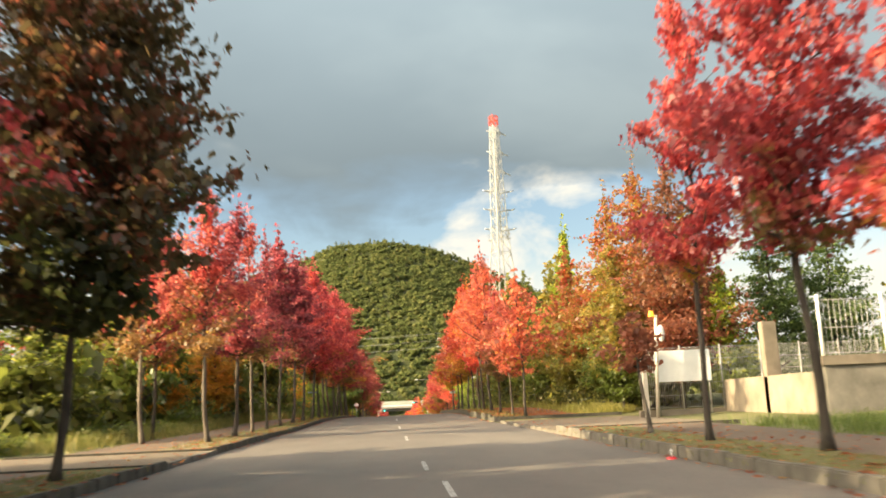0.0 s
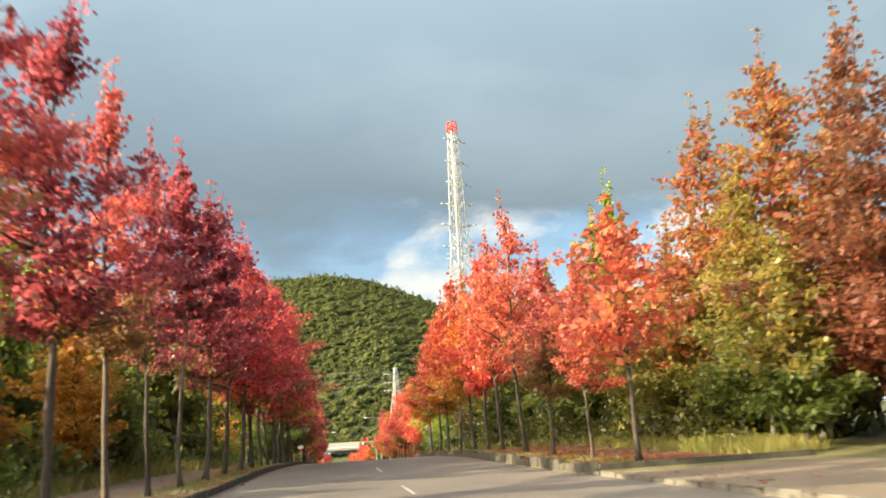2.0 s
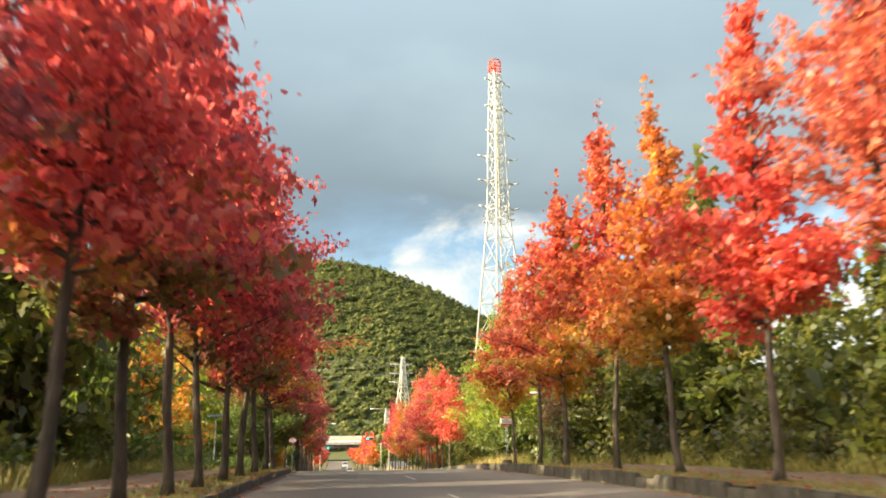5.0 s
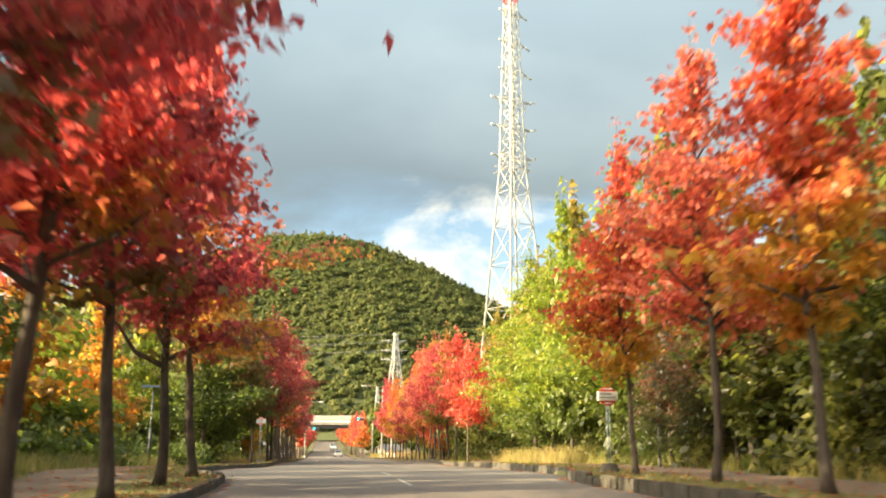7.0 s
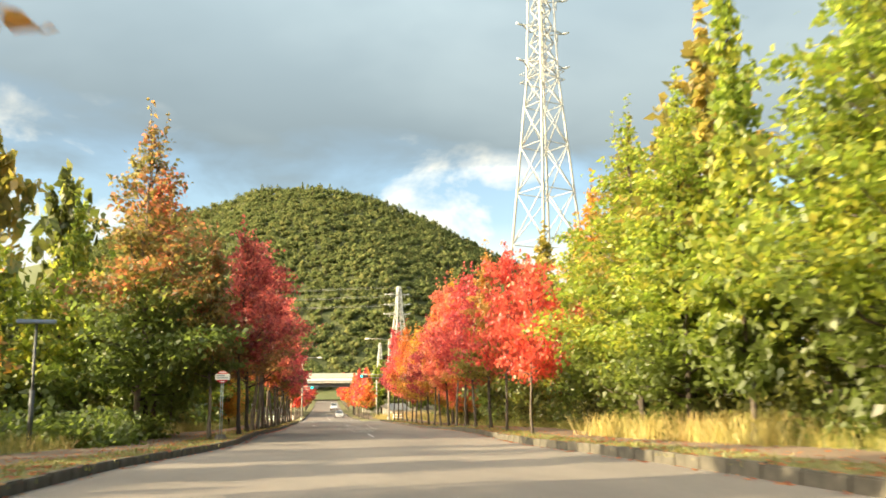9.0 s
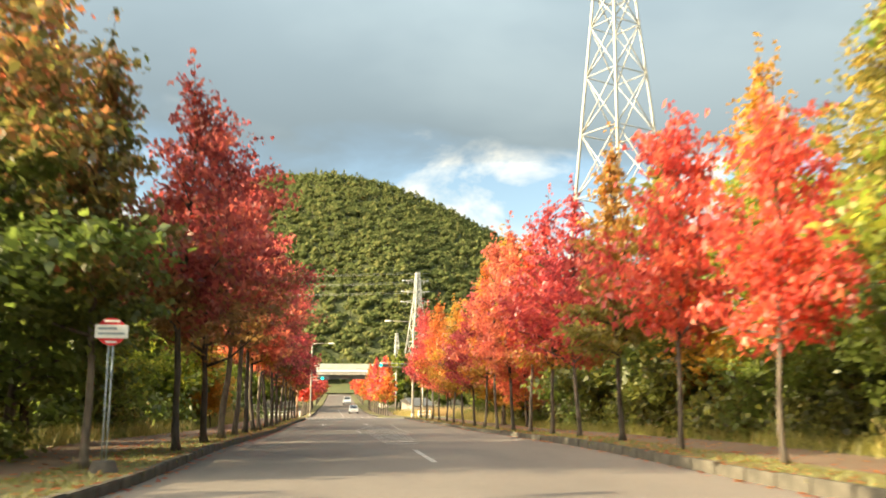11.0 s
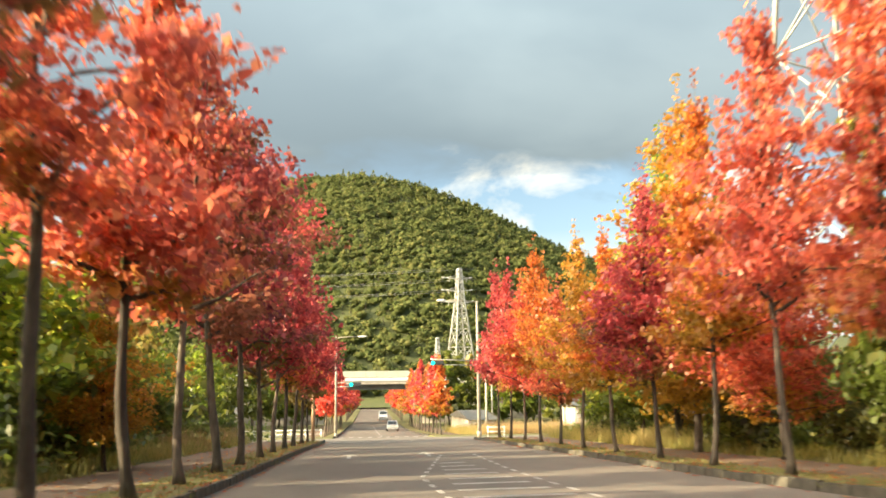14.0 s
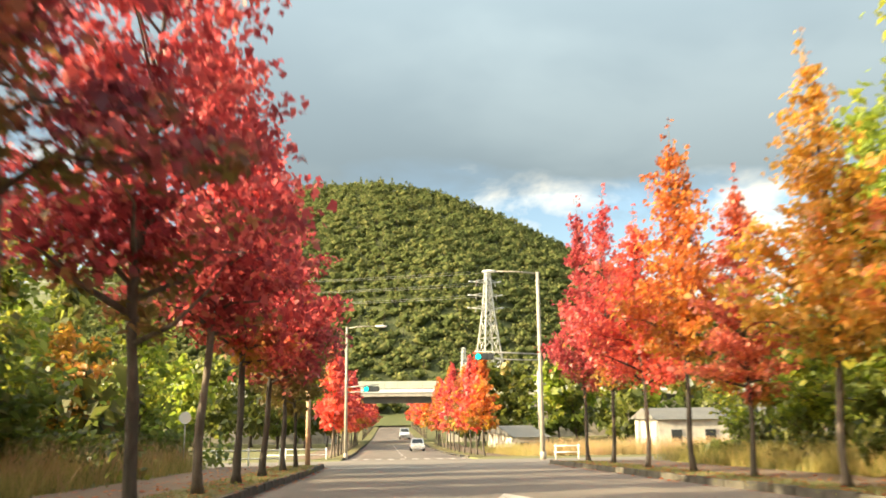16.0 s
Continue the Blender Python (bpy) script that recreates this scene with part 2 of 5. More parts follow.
def bark_material():
    m = Nodes("bark")
    f = m.noise(7, 6, 0.6, 0.3, (1, 1, 0.25))
    g = m.noise(1.1, 4)
    col = m.mix(m.ramp(g, [(0.35, 0.0), (0.7, 1.0)]), m.ramp(f, [(0.3, (0.034, 0.027, 0.022)), (0.7, (0.105, 0.083, 0.065))]), m.ramp(f, [(0.3, (0.055, 0.046, 0.037)), (0.7, (0.20, 0.165, 0.13))]))
    tree = m.n.new("ShaderNodeObjectInfo").outputs["Random"]
    col = m.mix(1.0, col, m.ramp(tree, [(0.0, 0.6), (0.6, 0.95), (1.0, 1.7)]), "MULTIPLY")
    return m.finish(col, 0.9, 0, m.bump(f, 0.7, 0.03))


def asphalt_material(name, dark, lite, warm):
    m = Nodes(name)
    grain = m.noise(70, 3, 0.7)
    wear = m.noise(0.35, 6, 0.6, 0.5, (1.0, 0.35, 1))
    crack = m.noise(2.2, 8, 0.65, 1.2)
    col = m.mix(m.ramp(wear, [(0.3, 0.0), (0.7, 1.0)]), dark, lite)
    col = m.mix(m.ramp(grain, [(0.35, 0.0), (0.75, 0.5)]), col, warm)
    col = m.mix(m.ramp(crack, [(0.492, 0.0), (0.5, 0.55), (0.508, 0.0)]), col, tuple(c * 0.4 for c in dark))
    return m.finish(col, m.ramp(grain, [(0.2, 0.75), (0.8, 0.95)]), 0, m.bump(grain, 0.35, 0.012))


def ground_material(name, a, b, c, spots=None):
    m = Nodes(name)
    f, g, h = m.noise(0.5, 6, 0.6, 0.4), m.noise(5, 6, 0.65), m.noise(38, 3, 0.7)
    col = m.mix(m.ramp(f, [(0.38, 0.0), (0.62, 1.0)]), a, b)
    col = m.mix(m.ramp(g, [(0.42, 0.0), (0.66, 0.85)]), col, c)
    if spots:
        col = m.mix(m.ramp(h, [(0.56, 0.0), (0.64, 0.8)]), col, spots)
    return m.finish(col, 0.95, 0, m.bump(h, 0.6, 0.04))


def road_paint():
    m = Nodes("road_paint")
    f, g = m.noise(28, 5, 0.7), m.noise(1.3, 4)
    wear = m.sums("ADD", m.sums("MULTIPLY", f, 0.7), m.sums("MULTIPLY", g, 0.3))
    return m.finish(m.ramp(wear, [(0.42, (0.19, 0.175, 0.16)), (0.54, (0.48, 0.46, 0.43)), (0.8, (0.66, 0.64, 0.60))]), 0.7, 0, m.bump(f, 0.2, 0.01))


BARK = bark_material()
ASPHALT = asphalt_material("asphalt", (0.108, 0.094, 0.084), (0.172, 0.149, 0.129), (0.235, 0.197, 0.165))
PATHWAY = asphalt_material("footpath_asphalt", (0.12, 0.086, 0.062), (0.18, 0.13, 0.09), (0.24, 0.155, 0.10))
PAINT = road_paint()
MOSS = ground_material("mossy_soil", (0.11, 0.105, 0.042), (0.15, 0.165, 0.045), (0.19, 0.15, 0.065), (0.24, 0.11, 0.05))
SANDY = ground_material("dry_sandy_soil", (0.22, 0.17, 0.10), (0.28, 0.21, 0.125), (0.20, 0.17, 0.085), (0.17, 0.15, 0.06))
MEADOW = ground_material("meadow", (0.085, 0.105, 0.034), (0.15, 0.15, 0.052), (0.19, 0.155, 0.072), (0.10, 0.12, 0.035))
BASE = plain("dark_stained_concrete", (0.085, 0.075, 0.065), 0.9, 0, 0.3, 4.0, 0.5)
KERB = plain("kerb_concrete", (0.078, 0.070, 0.055), 0.9, 0, 0.45, 3.0, 0.6)
WALLSTONE = plain("stained_wall_concrete", (0.24, 0.22, 0.19), 0.92, 0, 0.4, 0.8, 0.6)
CONCRETE = plain("pale_concrete", (0.45, 0.42, 0.37), 0.9, 0, 0.22, 1.2, 0.5)
APRON = ground_material("driveway_surface", (0.185, 0.145, 0.105), (0.225, 0.175, 0.125), (0.16, 0.125, 0.09), (0.25, 0.15, 0.09))
TANWALL = plain("sunlit_tan_concrete", (0.23, 0.19, 0.145), 0.92, 0, 0.32, 0.9, 0.5)
POLEPAINT = plain("cream_pole_paint", (0.58, 0.52, 0.43), 0.6, 0, 0.15, 2.0, 0.1)
WHITE = plain("white_paint", (0.80, 0.80, 0.78), 0.5, 0, 0.06, 2.0, 0.05)
SIGNRED = plain("red_sign_paint", (0.62, 0.03, 0.04), 0.4, 0, 0.08, 2.0, 0.02)
POLE = plain("weathered_pole", (0.34, 0.305, 0.26), 0.7, 0, 0.2, 2.0, 0.2)
STEEL = plain("galvanised_steel", (0.36, 0.35, 0.33), 0.55, 0.3, 0.15, 4.0, 0.1)
LATTICE = plain("pylon_steel", (0.42, 0.42, 0.40), 0.55, 0.1, 0.1, 0.6, 0.05)
LATTICE_RED = plain("pylon_red_paint", (0.70, 0.07, 0.03), 0.5, 0, 0.1, 0.6, 0.05)
GREY = plain("grey_print", (0.30, 0.36, 0.40), 0.6, 0, 0.1, 3.0, 0.02)
DARK = plain("dark_paint", (0.05, 0.055, 0.06), 0.5, 0, 0.2, 3.0, 0.05)
BLUE = plain("blue_sign_paint", (0.16, 0.22, 0.32), 0.5, 0, 0.1, 2.0, 0.02)
WOOD = plain("brown_post_paint", (0.42, 0.26, 0.16), 0.8, 0, 0.2, 5.0, 0.3)
CERAMIC = plain("insulator", (0.55, 0.55, 0.55), 0.25, 0, 0.1, 4.0, 0.02)
TEAL = Nodes("signal_green").finish((0.0, 0.35, 0.28), 0.3, 0, None, (0.0, 0.85, 0.65), 1.6)
AMBER = Nodes("beacon_amber").finish((0.8, 0.35, 0.02), 0.3, 0, None, (1.0, 0.45, 0.05), 0.6)
CARPAINT = plain("silver_car_paint", (0.60, 0.62, 0.64), 0.25, 0.4, 0.05, 2.0, 0.0)
GLASS = plain("dark_glazing", (0.03, 0.035, 0.04), 0.08, 0, 0.1, 2.0, 0.0)
RUBBER = plain("tyre_rubber", (0.03, 0.03, 0.03), 0.85, 0, 0.2, 8.0, 0.2)


# ---- building helpers ----
def mesh_of(name, verts, faces, material, smooth=False):
    me = bpy.data.meshes.new(name)
    me.from_pydata([tuple(v) for v in verts], [], [tuple(f) for f in faces])
    me.materials.append(material)
    if smooth:
        me.polygons.foreach_set("use_smooth", [True] * len(me.polygons))
    me.update()
    return me


def quad_mesh(name, corners, material):
    """A mesh of separate small faces from an array (n, corners, 3)."""
    n, k = corners.shape[:2]
    me = bpy.data.meshes.new(name)
    me.vertices.add(n * k)
    me.vertices.foreach_set("co", np.ascontiguousarray(corners, dtype=np.float32).ravel())
    me.loops.add(n * k)
    me.loops.foreach_set("vertex_index", np.arange(n * k, dtype=np.int32))
    me.polygons.add(n)
    me.polygons.foreach_set("loop_start", np.arange(0, n * k, k, dtype=np.int32))
    me.materials.append(material)
    me.update(calc_edges=True)
    return me


def part(name, data, parent=None, label=""):
    ob = new(name, data)
    if parent is not None:
        ob.parent = parent
    if label:
        ob["label"] = label
    return ob


def bm_mesh(name, bm, material, smooth=False):
    me = bpy.data.meshes.new(name)
    bm.to_mesh(me)
    bm.free()
    me.materials.append(material)
    if smooth:
        me.polygons.foreach_set("use_smooth", [True] * len(me.polygons))
    return me


def box(bm, x0, x1, y0, y1, z0, z1, bevel=0.0):
    m = Matrix.Translation(((x0 + x1) / 2, (y0 + y1) / 2, (z0 + z1) / 2)) @ Matrix.Diagonal((x1 - x0, y1 - y0, z1 - z0, 1))
    made = bmesh.ops.create_cube(bm, size=1, matrix=m)["verts"]
    if bevel:
        edges = list({e for v in made for e in v.link_edges})
        bmesh.ops.bevel(bm, geom=edges, offset=bevel, segments=2, affect="EDGES")


def box_mesh(name, dims, material, bevel=0.0):
    bm = bmesh.new()
    box(bm, *dims, bevel)
    return bm_mesh(name, bm, material)


def tube_data(points, radii, sides=6, close=True):
    """Rings along a line of points; returns vertices and faces."""
    pts, vs, fs = [Vector(p) for p in points], [], []
    ref = Vector((0.31, 0.95, 0.05))
    for i, p in enumerate(pts):
        d = (pts[min(i + 1, len(pts) - 1)] - pts[max(i - 1, 0)]).normalized()
        a = d.cross(ref).normalized()
        if a.length < 0.1:
            a = d.cross(Vector((1, 0, 0))).normalized()
        b = d.cross(a)
        for k in range(sides):
            w = 2 * math.pi * k / sides
            vs.append(p + (a * math.cos(w) + b * math.sin(w)) * radii[i])
    for i in range(len(pts) - 1):
        for k in range(sides):
            k2 = (k + 1) % sides
            fs.append((i * sides + k, i * sides + k2, (i + 1) * sides + k2, (i + 1) * sides + k))
    if close:
        fs.append(tuple(range(sides))[::-1])
        fs.append(tuple((len(pts) - 1) * sides + k for k in range(sides)))
    return vs, fs


def tubes_mesh(name, lines, material, sides=6, smooth=True):
    V, F = [], []
    for points, radii in lines:
        v, f = tube_data(points, radii, sides)
        F += [tuple(i + len(V) for i in q) for q in f]
        V += v
    return mesh_of(name, V, F, material, smooth)


def rod(name, a, b, r, material, parent=None, label="", sides=8, r2=None):
    return part(name, tubes_mesh(name, [((a, b), (r, r if r2 is None else r2))], material, sides), parent, label)


def prof(y):
    """Height of the road along the avenue."""
    u = min(max((y + 15) / 15, 1.0), len(PROFILE) - 2.001)
    k = int(u)
    u -= k
    a, b, c, d = PROFILE[k - 1], PROFILE[k], PROFILE[k + 1], PROFILE[min(k + 2, len(PROFILE) - 1)]
    return b + 0.5 * u * (c - a + u * (2 * a - 5 * b + 4 * c - d + u * (3 * (b - c) + d - a)))


LEFT_Y = [-60, 18, 40, 47, 54, 62, 72, 88, 92, 95, 98, 108, 118, 125, 150, 170, 185, 198, 205, 228, 237, 278, 317, 420, 700]
LEFT_X = [-4.5, -4.4, -4.15, -3.85, -3.5, -3.15, -2.95, -2.5, -2.6, -3.6, -4.3, -4.1, -3.3, -2.85, -2.6, -2.55, -2.3, -1.8, -1.7, -1.7, -1.6, -1.2, -0.2, 1.5, 6]
RIGHT_Y = [-60, 18, 43, 56, 68, 89, 91, 94.5, 105, 115, 124, 130, 142, 155, 170, 180, 190, 200, 206, 230, 274, 320, 420, 700]
RIGHT_X = [6.8, 6.6, 6.4, 6.0, 6.2, 6.2, 6.4, 7.3, 7.5, 7.8, 8.2, 8.4, 8.9, 9.7, 10.1, 10.0, 9.7, 9.5, 9.3, 7.9, 7.7, 8.0, 9.2, 13]


def left_kerb(y):
    return float(np.interp(y, LEFT_Y, LEFT_X))


def right_kerb(y):
    return float(np.interp(y, RIGHT_Y, RIGHT_X))


def side(y):
    """Height of the land beside the road over the road's own."""
    return 0.10 - 0.16 * (1 if 206.5 <= y <= 227.5 else 0)


def right_lift(y):
    """The verge on the right stands higher over the road where the avenue crests."""
    return float(np.interp(y, [0, 20, 45, 80, 92, 112, 130, 160], [0.16, 0.19, 0.28, 0.28, 0.20, 0.20, 0.19, 0.15]))


def left_lift(y):
    return 0.15


def strip(name, x_from, x_to, y0, y1, lift, material, step=1.0, across=2):
    """A long sheet between two edges that follows the road's height."""
    n = max(2, int((y1 - y0) / step) + 1)
    V, F = [], []
    for i in range(n):
        y = y0 + (y1 - y0) * i / (n - 1)
        for k in range(across + 1):
            V.append((x_from(y) + (x_to(y) - x_from(y)) * k / across, y, prof(y) + (lift(y) if callable(lift) else lift)))
    w = across + 1
    for i in range(n - 1):
        for k in range(across):
            a = i * w + k
            F.append((a, a + 1, a + w + 1, a + w))
    return new(name, mesh_of(name, V, F, material))


# ---- land, road, kerbs, footpaths ----
def build_land():
    ys = list(np.arange(-60, 430, 3.0)) + [450, 500, 600, 800, 1200, 2000, 3500]
    cols = 18
    V, F = [], []
    for y in ys:
        l, r, s, z = left_kerb(y), right_kerb(y), side(y), prof(min(y, 440))
        xs = [-3500, -900, -300, -120, -60, -30, -16, l - 6, l - 0.1, l + 0.15, r - 0.15, r + 0.1, r + 6, 30, 60, 140, 500, 3500]
        high = 0 if s < 0 or y < 43 else right_lift(y) - 0.15
        for k, x in enumerate(xs):
            rise = -0.3 if k in (9, 10) else s + (high if k > 10 else 0)
            if abs(x) > 20 and not 200 < y < 235:
                rise += min(1.2, (abs(x) - 16) * 0.04)
            V.append((x, y, z + rise))
    for i in range(len(ys) - 1):
        for k in range(cols - 1):
            a = i * cols + k
            F.append((a, a + 1, a + cols + 1, a + cols))
    tagged(new("ground", mesh_of("ground", V, F, MEADOW)), "grassy land beside the avenue", "ground", kind="structure")


build_land()
tagged(strip("road", left_kerb, right_kerb, -60, 430, 0.0, ASPHALT, 1.0, 6), "worn grey asphalt avenue with shadows of trees across it", "road", kind="structure")
tagged(strip("cross_street", lambda y: -70.0, lambda y: 80.0, 206.5, 227.5, -0.006, ASPHALT, 1.5, 4), "grey asphalt side street at the crossing", "road", kind="structure")


def kerb_line(name, edge, sign, spans, lift, length=1.2, material=KERB):
    thing = tagged(new(name), "row of weathered concrete kerb stones along the road", "kerb", kind="structure")
    stones = []
    for k in range(3):
        bm = bmesh.new()
        box(bm, 0, 0.17, 0.008, length - 0.008, -0.12, 0.165 + 0.006 * k, 0.022)
        stones.append(bm_mesh("kerb_stone", bm, material))
    rnd = random.Random(len(name))
    for y0, y1 in spans:
        y = y0
        while y < y1:
            x0, x1 = edge(y), edge(y + length)
            turn = -math.degrees(math.atan2(x1 - x0, length))
            ob = part("kerb_stone", rnd.choice(stones), thing)
            ob.matrix_basis = pose(x0 if sign > 0 else x0 - 0.17, y, prof(y) + rnd.uniform(-0.012, 0.012), math.degrees(math.atan2(prof(y + length) - prof(y), length)), 0, turn + rnd.uniform(-0.4, 0.4)) @ Matrix.Diagonal((1, 1, (lift(y) + 0.04) / 0.165, 1))
            y += length
    return thing


LEFT_SPANS = [(-20, 20), (26.4, 204.5), (229, 296)]
RIGHT_SPANS = [(43, 45.4), (46.4, 50.0), (51, 54.6), (55.6, 59.2), (60.4, 64.0), (65.2, 68.8), (70, 88), (89, 124), (125.2, 152), (153.2, 176), (177, 205.5), (231, 296)]
kerb_line("kerb_left", left_kerb, -1, LEFT_SPANS, left_lift)
kerb_line("kerb_right", right_kerb, 1, RIGHT_SPANS, right_lift)
kerb_line("kerb_gateway", right_kerb, 1, [(-20, 28.4)], right_lift, 1.2, plain("newer_kerb_concrete", (0.15, 0.135, 0.112), 0.9, 0, 0.25, 3.0, 0.5))
kerb_line("kerb_flush", right_kerb, 1, [(28.4, 42.9)], lambda y: 0.078, 1.2, bpy.data.materials["newer_kerb_concrete"])
kerb_line("kerb_flush_left", left_kerb, -1, [(20.1, 26.3)], lambda y: 0.078, 1.03, bpy.data.materials["newer_kerb_concrete"])
kerb_line("kerb_dropped", right_kerb, 1, [(a[1] - 0.1, b[0]) for a, b in zip(RIGHT_SPANS[:-1], RIGHT_SPANS[1:-1])], lambda y: right_lift(y) * 0.72 - 0.02, 0.62, KERB)
for x0, x1, y, h in ((6.45, 12.6, 43.0, 0.30), (6.6, 12.6, 28.35, 0.24), (-10.5, -4.4, 20.0, 0.17), (-10.5, -4.35, 26.4, 0.17)):
    tagged(new("kerb_end", box_mesh("kerb_end", (x0, x1, y - 0.08, y + 0.08, prof(y) - 0.15, prof(y) + h), KERB, 0.02)), "concrete kerb along the edge of a driveway", "kerb", kind="structure")
for nm, edge, sign, lift, spans in (("left", left_kerb, -1, left_lift, [(-60, 20), (26.4, 48), (48, 205), (229, 296)]), ("right", right_kerb, 1, right_lift, [(-60, 28.4), (43, 206), (231, 296)])):
    for y0, y1 in spans:
        tagged(strip("planting_strip", lambda y: edge(y) + sign * 0.16, lambda y: edge(y) + sign * 2.1, y0, y1, lambda y: lift(y) - 0.015, SANDY if (nm, y1) == ("left", 48) else MOSS, 1.0, 3), "dry sandy strip of soil under the trees" if (nm, y1) == ("left", 48) else "mossy strip of soil with fallen leaves under the trees", "planting strip", kind="structure")
        tagged(strip("pavement", lambda y: edge(y) + sign * 2.1, lambda y: edge(y) + sign * 4.9, y0, y1, lambda y: lift(y) - 0.022, PATHWAY, 1.0, 3), "brownish footpath with fallen leaves behind the trees", "pavement", kind="structure")
tagged(strip("driveway", lambda y: right_kerb(y) + 0.0, lambda y: 24.0, 28.4, 43, 0.112, APRON, 1.0, 5), "sunlit pale concrete driveway to a gate", "driveway", kind="structure")
tagged(strip("driveway", lambda y: -24.0, lambda y: left_kerb(y) - 0.0, 20, 26.4, 0.112, APRON, 1.0, 5), "sunlit pale concrete driveway", "driveway", kind="structure")


def paint_mark(points, label, name="road_marking"):
    """A flat patch of paint on the road, from its four corners in plan."""
    return tagged(new(name, mesh_of(name, [(x, y, prof(y) + 0.006) for x, y in points], [(0, 1, 2, 3)], PAINT)), label, "road marking", kind="structure")


def dash(x0, y0, x1, y1, w=0.15):
    """A painted line, cut into short lengths that follow the road."""
    n = max(1, int(abs(y1 - y0) / 3))
    d = Vector((x1 - x0, y1 - y0)).normalized()
    s = Vector((d.y, -d.x)) * (w / 2)
    V, F = [], []
    for i in range(n + 1):
        x, y = x0 + (x1 - x0) * i / n, y0 + (y1 - y0) * i / n
        V += [(x - s.x, y - s.y, prof(y - s.y) + 0.006), (x + s.x, y + s.y, prof(y + s.y) + 0.006)]
    for i in range(n):
        F.append((2 * i, 2 * i + 1, 2 * i + 3, 2 * i + 2))
    return tagged(new("road_marking", mesh_of("road_marking", V, F, PAINT)), "worn white painted line on the asphalt", "road marking", kind="structure")


for y in (5.5, 12.2, 17.0, 29, 41, 53, 65, 77, 89, 95.6):
    x = float(np.interp(y, [0, 18, 50, 70, 96], [2.1, 1.5, 1.3, 1.6, 2.05]))
    dash(x, y, x + 0.02, y + (3.6 if y > 20 else 2.4), 0.10)
for y0, y1 in ((129.2, 134.6),):
    dash(3.05, y0, 3.12, y1, 0.15)
# hatched island between the lanes
for i in range(17):
    y = 139.5 + i * 2.15
    w = float(np.interp(y, [139, 158, 176], [1.1, 2.4, 0.9]))
    x = float(np.interp(y, [139, 158, 176], [2.6, 2.75, 3.8]))
    dash(x, y - 0.15, x + w, y + 0.15, 0.42)
for i in range(12):
    y = 158 + i * 2.0
    dash(float(np.interp(y, [158, 166, 182], [2.5, 2.5, 4.6])), y, float(np.interp(y + 1, [158, 166, 182], [2.5, 2.5, 4.6])), y + 1.0, 0.14)
    dash(float(np.interp(y, [158, 170, 182], [5.4, 5.6, 6.0])), y, float(np.interp(y + 1, [158, 170, 182], [5.4, 5.6, 6.0])), y + 1.0, 0.14)


def arrow(x, y):
    pts = [(-0.09, 0), (0.09, 0), (0.09, 2.6), (0.42, 2.6), (0, 4.4), (-0.42, 2.6), (-0.09, 2.6)]
    V = [(x + a, y + b, prof(y + b) + 0.006) for a, b in pts]
    tagged(new("road_arrow", mesh_of("road_arrow", V, [(0, 1, 2, 6), (3, 4, 5, 6, 2)], PAINT)), "white arrow painted on the asphalt", "road marking", kind="structure")


arrow(0.3, 179)
arrow(3.9, 180)
dash(-1.6, 203.6, 4.6, 203.7, 0.45)
for i in range(11):
    paint_mark([(-1.2 + i * 0.95, 229.5), (-0.75 + i * 0.95, 229.5), (-0.75 + i * 0.95, 232.5), (-1.2 + i * 0.95, 232.5)], "white bar of a crossing painted on the asphalt")
for y in range(236, 296, 10):
    dash(3.2, y, 3.3, y + 5, 0.15)


# ---- trees ----
def leaf_quads(centres, size, rng, droop=0.30, spread=0.42, lobed=False):
    """Small bent leaf shapes round given points."""
    n = len(centres)
    nrm = rng.normal(size=(n, 3))
    nrm[:, 2] = np.abs(nrm[:, 2]) + 0.3
    nrm /= np.linalg.norm(nrm, axis=1)[:, None]
    a = np.cross(nrm, rng.normal(size=(n, 3)))
    a /= np.linalg.norm(a, axis=1)[:, None] + 1e-9
    b = np.cross(nrm, a)
    s = size * rng.uniform(0.65, 1.35, size=(n, 1))
    if lobed:
        fall = np.array([0, 0, 1.0]) * s * droop
        return np.stack([centres - a * s * 0.38, centres + b * s * 0.58 + a * s * rng.uniform(-0.15, 0.12, size=(n, 1)) - fall * 0.8, centres + b * s * 0.2 + a * s * 0.16, centres + a * s * 0.66 - fall, centres - b * s * 0.58 + a * s * rng.uniform(-0.15, 0.12, size=(n, 1)) - fall * 0.8], axis=1)
    tip = centres + a * s * 0.80 - np.array([0, 0, 1.0]) * s * droop
    wing = rng.uniform(-0.12, 0.30, size=(n, 1))
    out = np.stack([centres - a * s * 0.42, centres + b * s * spread + a * s * wing, tip, centres - b * s * spread + a * s * wing], axis=1)
    return out


